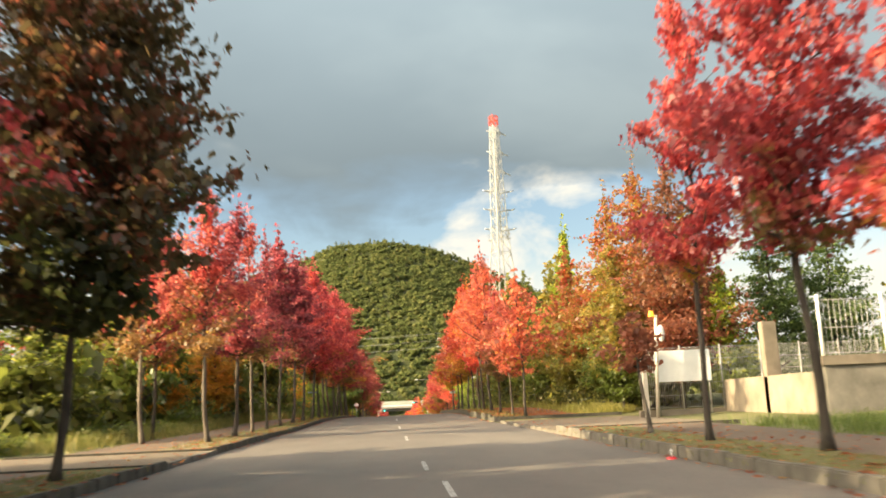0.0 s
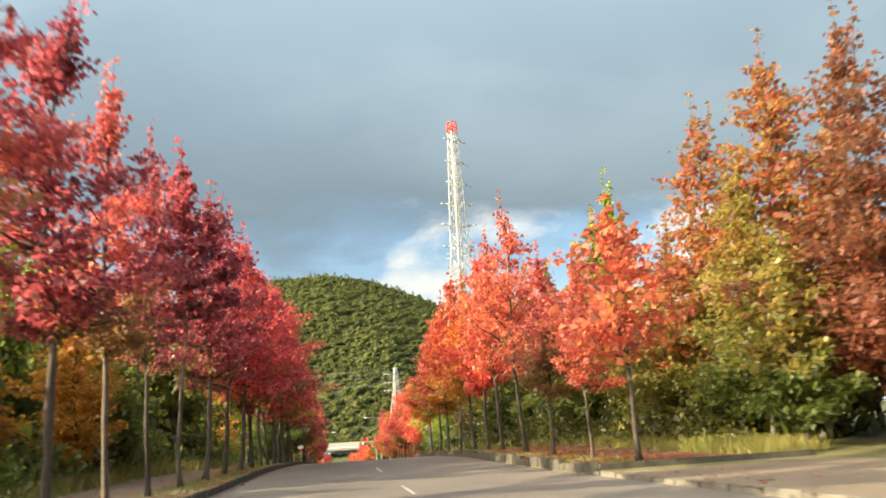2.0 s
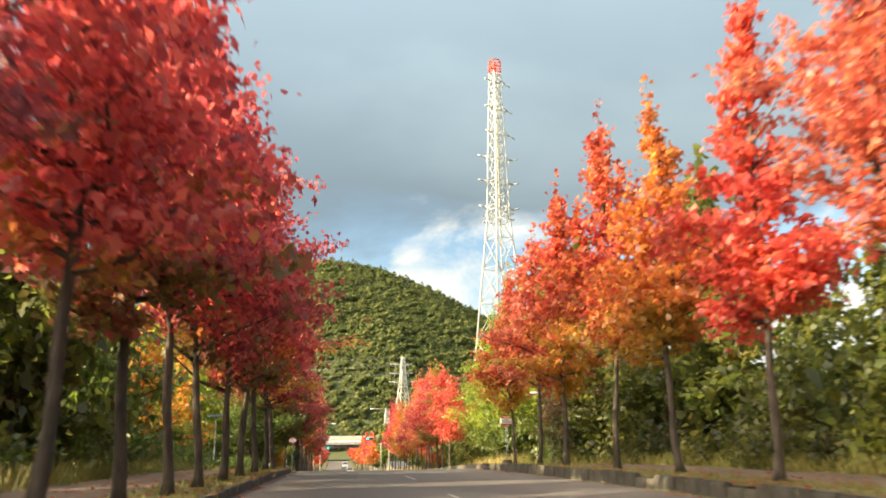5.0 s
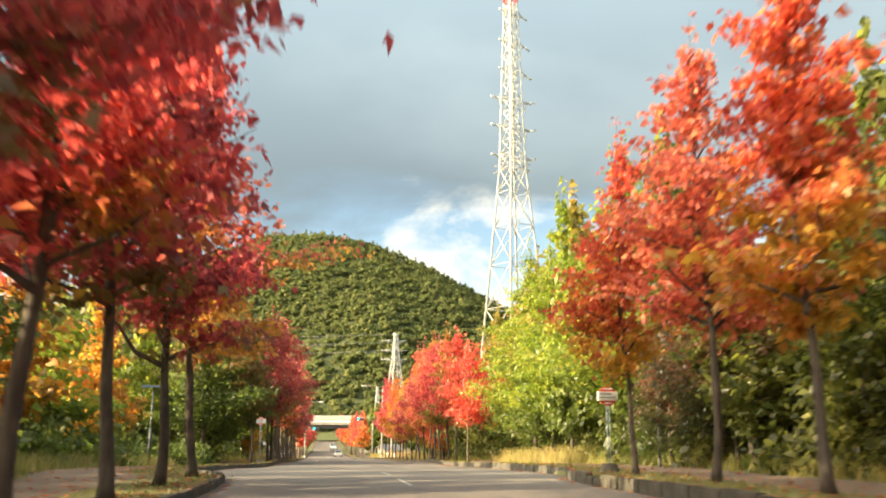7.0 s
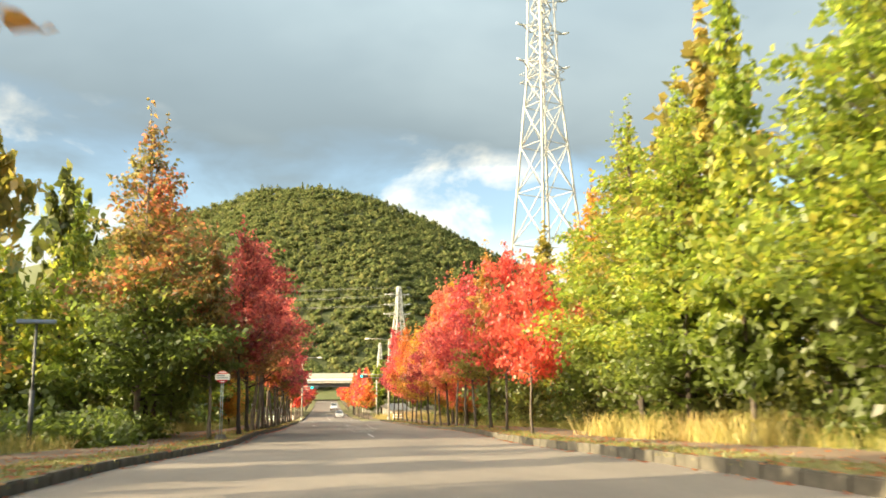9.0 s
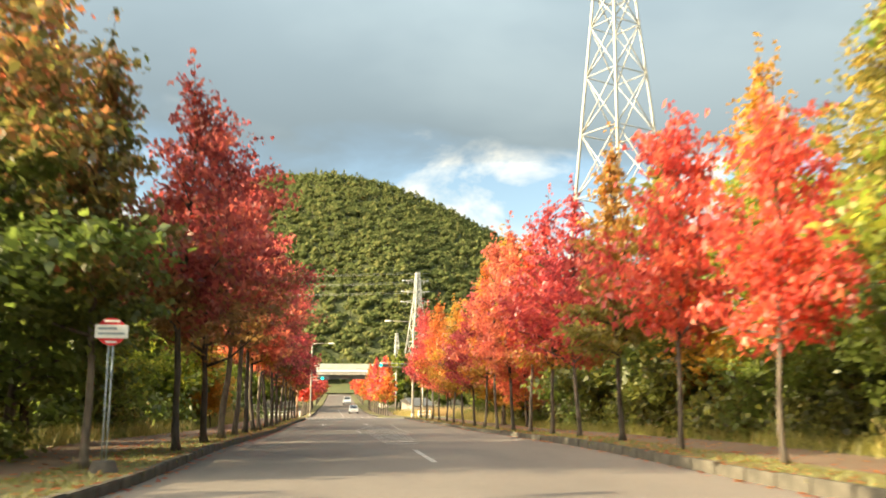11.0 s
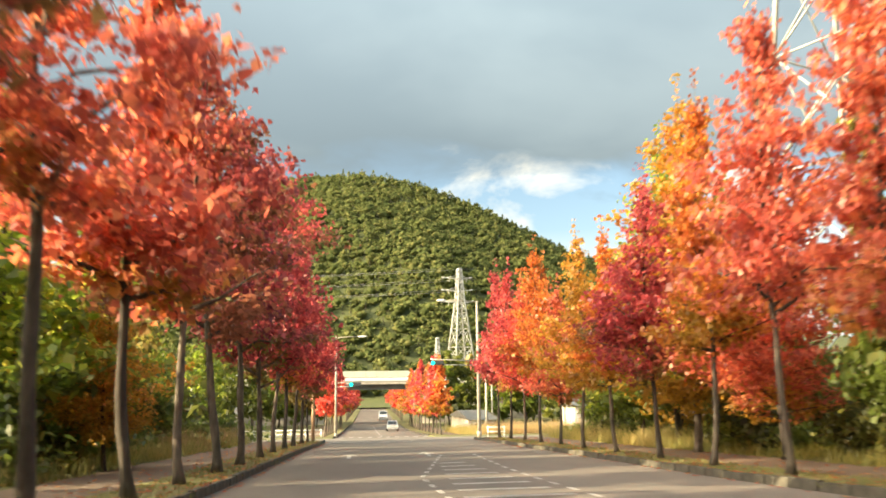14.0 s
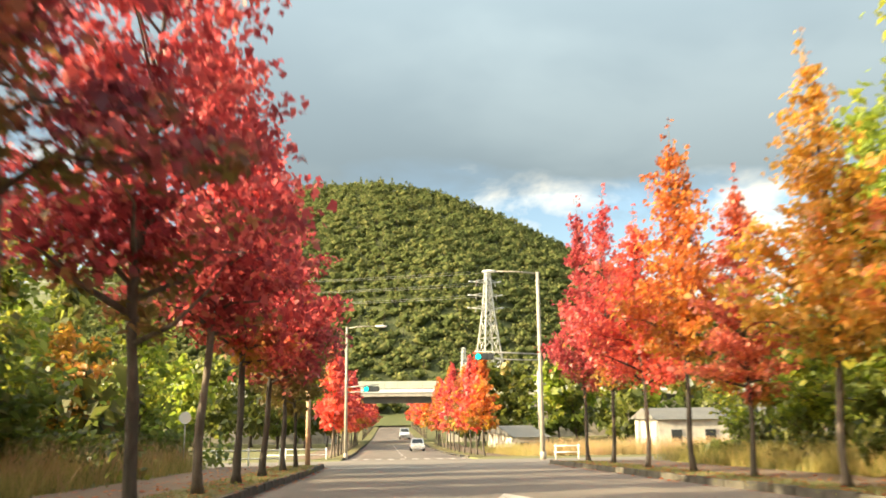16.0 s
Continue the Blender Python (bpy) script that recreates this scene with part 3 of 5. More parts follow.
def make_tree(seed, H, base, radius, leaves, size, taper=1.0, limbs=34, leaders=3, bare=0.0, trunk_r=0.13, lean=0.0, lobed=False):
    """Meshes of one tree: trunk, limbs and crown, standing on its origin."""
    rng = np.random.default_rng(seed)
    sway = lambda z: np.array([lean * (z / H) ** 1.5 * 0.4 + 0.10 * math.sin(z * 0.8 + seed) + 0.03 * math.sin(z * 2.3 + seed), 0.10 * math.cos(z * 0.65 + seed * 2) + 0.03 * math.cos(z * 2.0 + seed), 0])
    zs = np.linspace(0, H * 0.97, 20)
    tp = [tuple(sway(z) - sway(0) + np.array([0, 0, z])) for z in zs]
    tr = [max(0.018, trunk_r * (1 - 0.93 * z / H)) * (1.5 if i == 0 else 1.0 + 0.13 * math.sin(i * 2.7 + seed) * math.sin(i * 1.3)) for i, z in enumerate(zs)]
    tp.insert(1, tuple(sway(0.25) - sway(0) + np.array([0, 0, 0.25])))
    tr.insert(1, trunk_r * 1.08)
    trunk = tubes_mesh("trunk", [(tp, tr)], BARK, 9)
    limb_lines, clumps = [], []
    for i in range(limbs):
        u = (i + rng.uniform(0, 0.9)) / limbs
        z = base + (H - base) * u ** 1.08 * 0.96
        w = (1 - u) ** (0.85 * taper) * (0.62 + 0.38 * min(1, (u + 0.04) / 0.14))
        reach = radius * max(0.10, w) * rng.uniform(0.65, 1.18)
        ang = i * 2.4 + rng.uniform(-0.5, 0.5)
        rise = rng.uniform(0.25, 0.7) + 0.9 * u
        start = np.array(sway(z) - sway(0) + [0, 0, z])
        d = np.array([math.cos(ang), math.sin(ang), rise])
        d[:2] /= np.linalg.norm(d[:2])
        pts = [start]
        for q in (0.35, 0.7, 1.0):
            bend = np.array([0, 0, -0.12 * reach * q * q * (1.5 - u)])
            pts.append(start + d * reach * q + bend + rng.normal(size=3) * 0.05 * reach)
        r0 = max(0.012, trunk_r * 0.44 * (1 - u) + 0.012)
        limb_lines.append((pts, [r0, r0 * 0.7, r0 * 0.42, 0.006]))
        if rng.uniform() < bare:
            continue
        k = max(3, int(3 + reach * 4.2))
        for j in range(k):
            q = 0.16 + 0.88 * ((j + rng.uniform(0, 1)) / k)
            c = start + d * reach * min(q, 1.06) + rng.normal(size=3) * np.array([0.15, 0.15, 0.09]) * reach
            clumps.append((c, (0.17 + 0.12 * reach) * rng.uniform(0.7, 1.35), 1.0))
    for k in range(leaders):
        ang = rng.uniform(0, 6.28)
        z0 = H * rng.uniform(0.70, 0.84)
        off = np.array([math.cos(ang), math.sin(ang), 0]) * radius * rng.uniform(0.05, 0.30) * (k > 0)
        top = H * (1.07 if k == 0 else rng.uniform(0.90, 1.02))
        a, b = sway(z0) - sway(0) + [0, 0, z0], sway(top) - sway(0) + off + [0, 0, top]
        limb_lines.append(([a, (np.array(a) + b) / 2 + off * 0.2, b], [0.03, 0.018, 0.005]))
        for j in range(12):
            c = np.array(a) + (np.array(b) - a) * (0.22 + 0.80 * j / 11) + rng.normal(size=3) * 0.05
            clumps.append((c, 0.26 - 0.013 * j, 0.55))
    weights = np.array([c[1] ** 2 * c[2] for c in clumps])
    counts = np.maximum(3, (leaves * weights / weights.sum()).astype(int))
    centres = np.concatenate([c[0] + rng.normal(size=(n, 3)) * c[1] * np.array([0.66, 0.66, 0.28]) for c, n in zip(clumps, counts)])
    crown = quad_mesh("crown", leaf_quads(centres, size, rng, lobed=lobed), LEAF["red"])
    return trunk, tubes_mesh("branchwork", limb_lines, BARK, 4 if lobed else 3), crown


def plant(kind, x, y, z, colour, scale, turn, label, category="tree", group="", wide=1.0, name="tree"):
    thing = new(name)
    thing.matrix_basis = pose(x, y, z, 0, 0, turn) @ Matrix.Diagonal((scale * wide, scale * wide, scale, 1))
    for nm, me in zip(("trunk", "branchwork", "crown"), kind):
        ob = part(nm, me, thing)
        if nm == "crown":
            ob.material_slots[0].link = "OBJECT"
            ob.material_slots[0].material = LEAF[colour]
    return tagged(thing, label, category, group)


STREET = [make_tree(11 + k, 10.0, 2.6 + 0.25 * (k % 3), 1.95 + 0.16 * (k % 4), 5600, 0.162, (0.95, 1.15, 0.85, 1.05, 1.25, 0.9, 1.1, 1.0)[k], 30 + 2 * (k % 4), 2 + k % 3, 0.06, 0.10, (0, 0.25, -0.2, 0.1, 0, -0.3, 0.2, 0)[k], True) for k in range(8)]
BROAD = make_tree(27, 11.5, 2.7, 3.05, 15000, 0.20, 0.42, 44, 4, 0.0, 0.10, 0.0, True)
STREET += [make_tree(31 + k, 10.0, 3.2, 2.1 + 0.15 * k, 5000, 0.138, 0.95 + 0.1 * k, 26, 3, 0.14, 0.10, 0.2 - 0.2 * k, True) for k in range(3)]
STREET += [make_tree(35, 10.0, 2.25, 2.6, 7600, 0.145, 0.62, 32, 4, 0.06, 0.105, 0.1, True)]
SPREAD = [make_tree(41 + k, 7.4, 2.3, 2.6, 3900, 0.18, 0.75, 24, 2, 0.0, 0.09, 0.0, True) for k in range(2)]
SPARSE = make_tree(61, 7.0, 2.6, 2.2, 1500, 0.21, 1.0, 22, 2, 0.25, 0.08, 0.0, True)
HIGH = make_tree(66, 10.8, 5.2, 1.9, 2600, 0.22, 0.9, 22, 3, 0.1, 0.085, 0.0, True)
TINY = make_tree(71, 3.5, 1.9, 0.85, 650, 0.18, 0.8, 12, 1, 0.2, 0.08)
TALL = [make_tree(81 + k, 15.0, 1.6, 3.1 + 0.3 * k, 3700, 0.38, 0.8 + 0.1 * k, 46, 3, 0.0, 0.14) for k in range(3)]
SLIM = make_tree(91, 15.0, 1.5, 2.0, 4600, 0.30, 0.7, 46, 2, 0.0, 0.13)
FINE = [make_tree(86 + k, 15.0, 1.6, 3.3, 12500, 0.19, 0.85, 46, 3, 0.0, 0.14) for k in range(2)]
WOODS = [make_tree(101 + k, 8.5, 1.2, 2.9, 900, 0.56, 0.5, 14, 3, 0.0, 0.12) for k in range(3)]

WOODS_NEAR = [make_tree(111 + k, 8.5, 1.0, 2.9, 2200, 0.32, 0.5, 18, 3, 0.0, 0.10) for k in range(3)]
WOODS_FAR = [make_tree(131 + k, 8.5, 1.2, 2.9, 430, 0.80, 0.5, 9, 2, 0.0, 0.12) for k in range(3)]
FARTHEST = [make_tree(141 + k, 10.0, 2.6, 2.1, 420, 0.68, 1.0, 12, 2, 0.0, 0.11) for k in range(3)]
FAR = [make_tree(121 + k, 10.0, 2.6, 2.1, 1100, 0.43, 1.0, 24, 2, 0.0, 0.11) for k in range(3)]

WORDS = {
    "red": "sweetgum street tree with bright red autumn leaves", "crimson": "sweetgum street tree with deep crimson autumn leaves",
    "scarlet": "sweetgum street tree with vivid scarlet leaves", "orange": "sweetgum street tree with orange and yellow autumn leaves",
    "salmon": "sweetgum street tree with pale orange-red leaves", "maroon": "sweetgum street tree with dark maroon leaves",
    "russet": "sweetgum street tree with rusty brown leaves", "darkgreen": "sweetgum street tree still dark green with reddish tips",
    "gold": "sweetgum street tree with golden yellow leaves", "lime": "sweetgum street tree with yellow-green leaves",
    "olive": "sweetgum street tree with olive leaves turning brown", "green": "sweetgum street tree with green leaves",
    "rose": "sweetgum street tree, rose red above and brown below", "ember": "sweetgum street tree, dark red above and orange-gold below", "amber": "sweetgum street tree with dull amber and olive leaves", "bronze": "sweetgum street tree with bronze-brown and olive leaves", "umber": "sweetgum street tree with brownish red and olive leaves",
    "dusky": "sweetgum street tree in deep dusky green and brown", "flame": "sweetgum street tree, red above and golden below",
}
# y, x, height, colour, kind
LEFT_TREES_FIRST = [
    (6, -6.0, 10.5, "maroon", 1), (12, -6.4, 11, "red", 2), (32, -5.75, 9.6, "rose", 9), (37.2, -5.7, 9.9, "maroon", 8), (41.4, -5.6, 10.2, "rose", 8),
    (45.6, -5.5, 10.2, "maroon", 9), (53.2, -5.0, 10.6, "maroon", 8), (57.0, -4.75, 10.4, "maroon", 10), (60.8, -4.5, 10.6, "red", 7),
]
LEFT_TREES_CREST = [
    (64.4, -4.3, 11.0, "crimson", 0), (67.6, -4.1, 10.6, "red", 2), (71.0, -4.0, 10.4, "crimson", 3), (74.6, -3.85, 10.6, "crimson", 11), (78.6, -3.75, 11.0, "red", 11),
    (82.8, -3.6, 11.5, "crimson", 6), (87.0, -3.5, 10.6, "crimson", 11), (91.2, -3.4, 9.6, "ember", 10),
]
LEFT_TREES_MIDDLE = [
    (126.5, -4.3, 9.0, "darkgreen", 0), (132.3, -3.5, 10.4, "umber", 7), (137.6, -3.5, 10.8, "umber", 11), (142.9, -3.55, 11.0, "umber", 10), (148.3, -3.6, 12.2, "rose", 8),
    # umber at 163.2 puts the crown's shaded side into the leaf colour
    (153.3, -3.6, 12.4, "salmon", 8), (158.5, -3.6, 12.8, "salmon", 4), (163.2, -3.6, 12.2, "umber", 9),
]
LEFT_TREES_LAST = [
    (168.4, -3.55, 12.4, "bronze", 10), (173.1, -3.5, 12.4, "maroon", 9), (178.6, -3.4, 12.6, "crimson", 11), (184.2, -3.4, 11.8, "crimson", 5), (188.9, -3.25, 12.0, "red", 1),
    (193.8, -3.15, 11.8, "crimson", 6), (198.6, -2.95, 11.0, "maroon", 4), (202.6, -2.8, 9.5, "russet", 0),
]
RIGHT_TREES_FIRST = [
    (6, 8.7, 10.2, "orange", 3), (10.6, 8.7, 10.6, "red", 4), (15.0, 8.6, 11.4, "crimson", 5), (19.3, 8.1, 11.2, "red", 8), (47.5, 7.7, 6.4, "salmon", 9),
    (51.8, 7.6, 7.6, "rose", 6), (56.3, 7.6, 10.6, "salmon", 10), (61.7, 7.7, 10.4, "salmon", 9),
]
RIGHT_TREES_CREST = [
    (66.4, 7.9, 10.6, "scarlet", 4), (71.7, 8.1, 10.4, "orange", 1), (76.3, 8.0, 11.4, "flame", 5), (81.6, 7.9, 10.8, "flame", 0), (85.4, 7.8, 9.6, "salmon", 2),
    (89.6, 7.7, 9.0, "flame", 6),
]
RIGHT_TREES_MIDDLE = [
    (136.4, 10.3, 10.2, "amber", 1), (141.6, 10.4, 9.8, "red", 3), (146.5, 10.6, 10.6, "red", 7), (151.6, 10.8, 10.4, "flame", 5), (156.4, 11.0, 11.8, "salmon", 0),
    (161.6, 11.1, 12.0, "salmon", 2),
]
RIGHT_TREES_LAST = [
    (166.4, 11.2, 11.4, "orange", 4), (171.5, 11.4, 10.2, "crimson", 6), (176.9, 11.45, 9.4, "orange", 1), (182.4, 11.5, 10.4, "gold", 3), (187.5, 11.6, 8.7, "salmon", 0),
    (192.0, 11.5, 11.6, "orange", 5), (196.7, 11.4, 9.8, "scarlet", 2), (201.3, 11.3, 11.8, "red", 7), (205.5, 11.2, 12.6, "crimson", 4),
]
rnd = random.Random(5)
WIDE = {19.3: 0.72, 15.0: 0.9, 168.4: 1.15, 45.6: 0.7, 41.4: 0.8, 89.6: 0.85, 91.2: 1.3, 142.9: 1.25, 173.1: 1.1, 178.6: 0.95}
for row in (LEFT_TREES_FIRST, LEFT_TREES_CREST, LEFT_TREES_MIDDLE, LEFT_TREES_LAST, RIGHT_TREES_FIRST, RIGHT_TREES_CREST, RIGHT_TREES_MIDDLE, RIGHT_TREES_LAST):
    for y, x, h, colour, k in row:
        plant(STREET[k], x, y, prof(y) + (left_lift(y) if x < 0 else right_lift(y)) - 0.03, colour, h / 10.0, rnd.uniform(0, 360), WORDS[colour], "tree", "sweetgum street trees along the kerb", WIDE.get(y, min(1.0, (12.2 if x < 0 and y > 60 else 10.0) / h)), "street_tree")
for y, x, h, k, c in ((125.4, 9.9, 7.6, 0, "scarlet"), (130.8, 9.95, 9.0, 1, "scarlet")):
    plant(SPREAD[k], x, y, prof(y) + right_lift(y) - 0.03, c, h / 7.4, rnd.uniform(0, 360), WORDS[c], "tree", "sweetgum street trees along the kerb", 0.74, "street_tree")
plant(BROAD, -5.5, 17, prof(17) + 0.12, "dusky", 1.0, 200, WORDS["dusky"], "tree", "sweetgum street trees along the kerb", 1.0, "street_tree")
plant(HIGH, -5.25, 49.4, prof(49.4) + 0.12, "maroon", 1.0, 40, "tall thin street tree with a bare trunk and sparse maroon top", "tree", "sweetgum street trees along the kerb", 1.0, "street_tree")
plant(SPARSE, 7.8, 43.6, prof(43.6) + 0.26, "salmon", 1.0, 70, "thin street tree with sparse pale orange leaves and bare twigs", "tree", name="street_tree")
plant(TINY, 8.0, 23.4, prof(23.4) + 0.11, "bronze", 0.92, 20, "small cropped street tree with few rusty leaves", "tree", name="street_tree")
# a second row behind the footpath
for x, y, h, k, c in ((-8.4, 33.2, 10.4, 9, "rose"), (-9.2, 37.4, 9.6, 8, "umber")):
    plant(STREET[k], x, y, prof(y) + 0.08, c, h / 10.0, y * 30, WORDS[c], "tree", "sweetgum trees behind the footpath", 0.9, "street_tree")
# beyond the crossing
far_left, far_right = ("scarlet", "red", "crimson", "red", "scarlet", "orange"), ("orange", "scarlet", "red", "orange", "russet", "red")
for i in range(12):
    y = 233 + i * 5.2
    plant(FAR[i % 3], left_kerb(y) - 1.2, y, prof(y) + 0.11, far_left[i % 6], rnd.uniform(0.78, 0.95), rnd.uniform(0, 360), WORDS[far_left[i % 6]], "tree", "sweetgum street trees beyond the crossing", name="street_tree")
    plant(FAR[(i + 1) % 3], right_kerb(y) + 1.6, y, prof(y) + 0.11, far_right[i % 6], rnd.uniform(0.78, 0.98), rnd.uniform(0, 360), WORDS[far_right[i % 6]], "tree", "sweetgum street trees beyond the crossing", name="street_tree")


# ---- woods behind the footpaths ----
WOODWORDS = {"lime": "woodland tree with yellow-green leaves", "green": "woodland tree with dense green leaves", "olive": "woodland tree with olive and brown leaves", "gold": "woodland tree turning golden yellow",
             "russet": "tall woodland tree with rusty brown leaves", "mottled": "broad woodland tree mottled red, rust and olive", "turning": "tall woodland tree, olive with reddening tips", "dusky": "dark green dense woodland tree with shade put into its leaf colour", "pine": "rounded pine with fresh green needles", "bronze": "broad woodland tree with brownish red leaves", "orange": "woodland tree turning orange", "umber": "broad woodland tree with dark brownish red leaves", "rose": "woodland tree with rose red leaves", "darkgreen": "woodland tree, dark green with reddish tips", "salmon": "woodland tree with pale orange leaves", "scarlet": "woodland tree with scarlet leaves"}
# x, y, height, kind, colour
WOOD_BY_GATE = [
    (15.1, 52.9, 13.9, FINE[0], "mottled"), (15.7, 47.8, 14.2, FINE[1], "mottled"), (16.3, 44.4, 13.8, FINE[0], "bronze"), (13.7, 47.2, 9.6, FINE[1], "olive"),
    (12.9, 52.0, 8.6, FINE[0], "mottled"), (13.6, 58, 10.4, TALL[1], "mottled"), (19.5, 50, 12.0, TALL[2], "olive"), (22.4, 45.5, 11.6, FINE[1], "pine"),
    (25.2, 44.5, 11.0, FINE[0], "pine"), (18.2, 42.6, 7.4, TALL[0], "lime"), (13.0, 44.0, 6.4, TALL[2], "olive"), (27, 38, 10.0, TALL[2], "olive"),
    (29, 33, 12, TALL[0], "lime"), (30, 24, 12, TALL[1], "gold"), (14.5, 62.7, 13.6, SLIM, "lime"), (13.2, 64.5, 9.0, TALL[2], "olive"),
]
WOOD_AT_CREST = [
    # the dusky trees are dark green, with shade added into their leaf colour
    (15.5, 68, 13.0, TALL[0], "olive"), (14.8, 83, 12.5, TALL[1], "green"), (15.0, 91, 11.5, TALL[2], "green"), (12.2, 97.6, 6.6, FINE[1], "dusky"), (13.0, 94.4, 9.0, FINE[0], "dusky"), (14.2, 97.0, 8.4, FINE[1], "dusky"),
    (13.9, 105, 14.4, FINE[0], "lime"), (17.0, 108, 16.5, TALL[1], "green"), (15.2, 118, 16.0, TALL[0], "olive"), (12.4, 110.4, 13.9, SLIM, "lime"),
    (13.2, 116, 12.6, FINE[1], "lime"), (13.4, 121, 13.4, FINE[0], "lime"), (21, 115, 17.0, TALL[2], "green"), (20, 96, 15.5, TALL[1], "green"),
    (13.0, 88, 8.6, TALL[0], "green"), (12.8, 93.2, 7.8, TALL[1], "green"),
]
WOOD_DOWNHILL = [
    (14.6, 124.2, 13.6, FINE[1], "olive"), (19.5, 131, 17.0, TALL[1], "olive"), (15.4, 135.5, 11.6, FINE[1], "lime"), (15.9, 129.5, 13.6, FINE[0], "olive"),
    (17.5, 123, 16.0, TALL[1], "green"), (18.0, 140.6, 15.8, FINE[0], "gold"), (17.0, 148.5, 14.0, TALL[0], "olive"), (15.4, 144, 9.5, TALL[2], "green"),
    (16.6, 158, 11.5, TALL[1], "green"), (14.8, 169.0, 11.0, FINE[0], "salmon"), (16.0, 165, 12.0, SLIM, "olive"), (14.4, 175.5, 15.0, FINE[1], "gold"),
    (16.6, 183.2, 15.6, FINE[0], "lime"), (18, 179, 12.0, TALL[2], "lime"), (16.4, 188, 11.4, TALL[0], "lime"), (17.2, 194, 8.0, TALL[1], "lime"),
]
WOOD_LEFT_FIRST = [
    # this first line stands out of view, added to shade road and right verge
    (-13, 4, 14.0, TALL[0], "green"), (-12, 11, 14.5, TALL[1], "olive"), (-15, -4, 14.0, TALL[2], "green"), (-13, 17.5, 12.5, TALL[2], "olive"), (-14.6, 19.4, 13.0, TALL[0], "olive"),
    (-9.8, 54, 7.4, FINE[1], "gold"), (-10.6, 60, 8.8, TALL[2], "olive"), (-12.2, 50.0, 8.0, TALL[0], "gold"), (-15.5, 60.5, 9.0, FINE[0], "lime"), (-20.5, 60.0, 9.6, TALL[2], "olive"), (-25, 57.5, 9.0, TALL[1], "lime"), (-29, 52, 10, TALL[0], "green"), (-27, 45, 9.0, TALL[2], "olive"), (-31, 39, 10, TALL[1], "green"), (-33, 33, 10.5, TALL[0], "olive"), (-22, 42, 7.0, TALL[1], "lime"),
]
WOOD_LEFT_LAST = [
    (-7.6, 127.2, 14.6, FINE[0], "turning"), (-7.8, 132, 13.2, FINE[1], "turning"), (-8.8, 137, 13.2, TALL[0], "olive"),
    (-8.6, 143, 11.5, SLIM, "lime"), (-11.5, 131, 11.5, SLIM, "lime"), (-9.6, 146.0, 9.4, TALL[0], "olive"), (-10.0, 150.5, 10.6, FINE[0], "lime"),
    # gold and lime at y 103 to 115 put sunlight into the leaf colour
    (-12.0, 103.5, 10.4, TALL[0], "gold"), (-19.5, 101.0, 10.0, TALL[2], "olive"), (-14.0, 198.5, 11.0, TALL[1], "lime"), (-21, 203, 10.0, TALL[2], "olive"), (-24, 196, 10.0, TALL[0], "lime"), (-12.6, 109.5, 10.4, TALL[1], "lime"), (-11.6, 114.5, 8.8, TALL[2], "gold"), (-10.2, 168.5, 12.0, TALL[1], "lime"), (-7.6, 171.0, 7.4, FINE[0], "gold"),
    (-9.8, 176, 10.6, TALL[0], "lime"), (-11.5, 184, 6.4, TALL[2], "lime"),
]
for x, y, h, kind, c in WOOD_BY_GATE + WOOD_AT_CREST + WOOD_DOWNHILL + WOOD_LEFT_FIRST + WOOD_LEFT_LAST:
    broad = 0.8 if kind is SLIM else 1.15
    full = 10.0 if any(kind is s for s in STREET) else 15.0
    plant(kind, x, y, prof(y) + side(y) + 0.02, c, h / full, rnd.uniform(0, 360), WOODWORDS[c], "tree", "", broad, "woodland_tree")
# thin trees with pale bark at the back of the clearing
PALEBARK = plain("pale_bark", (0.46, 0.38, 0.29), 0.9, 0, 0.3, 5.0, 0.6)
for x, y, h, c in ((-16.6, 57.3, 8.2, "rose"), (-18.0, 54.4, 8.0, "olive"), (-20.6, 54.7, 8.6, "salmon"), (-22.8, 51.5, 8.0, "rose"), (-15.0, 53.6, 7.6, "lime")):
    slender = plant(HIGH, x, y, prof(y) + 0.12, c, h / 10.8, x * 50, "slender tree with a pale trunk at the woodland edge", "tree", "pale-barked trees at the clearing", 1.3, "woodland_tree")
    for ob in slender.children:
        if ob.name.startswith("trunk"):
            ob.material_slots[0].link = "OBJECT"
            ob.material_slots[0].material = PALEBARK
# the woods on the sunny side stand in clumps with narrow gaps, through which light falls across the road
GAPS = [-14.0]
while GAPS[-1] < 206:
    GAPS.append(GAPS[-1] + rnd.choice((4.7, 5.3, 5.9, 6.6)))


def clump(x, y, r):
    """Move a tree of crown radius r off the gaps; returns its y and the width that fits."""
    q = y - 0.22 * (x + 3)
    k = max(i for i in range(len(GAPS) - 1) if GAPS[i] <= q)
    room = (GAPS[k + 1] - GAPS[k]) / 2 - (0.42 if 58 < q < 120 else 0.66)
    mid = (GAPS[k] + GAPS[k + 1]) / 2
    fit = min(r, room)
    q = min(max(q, mid - room + fit), mid + room - fit)
    return q + 0.22 * (x + 3), fit / r


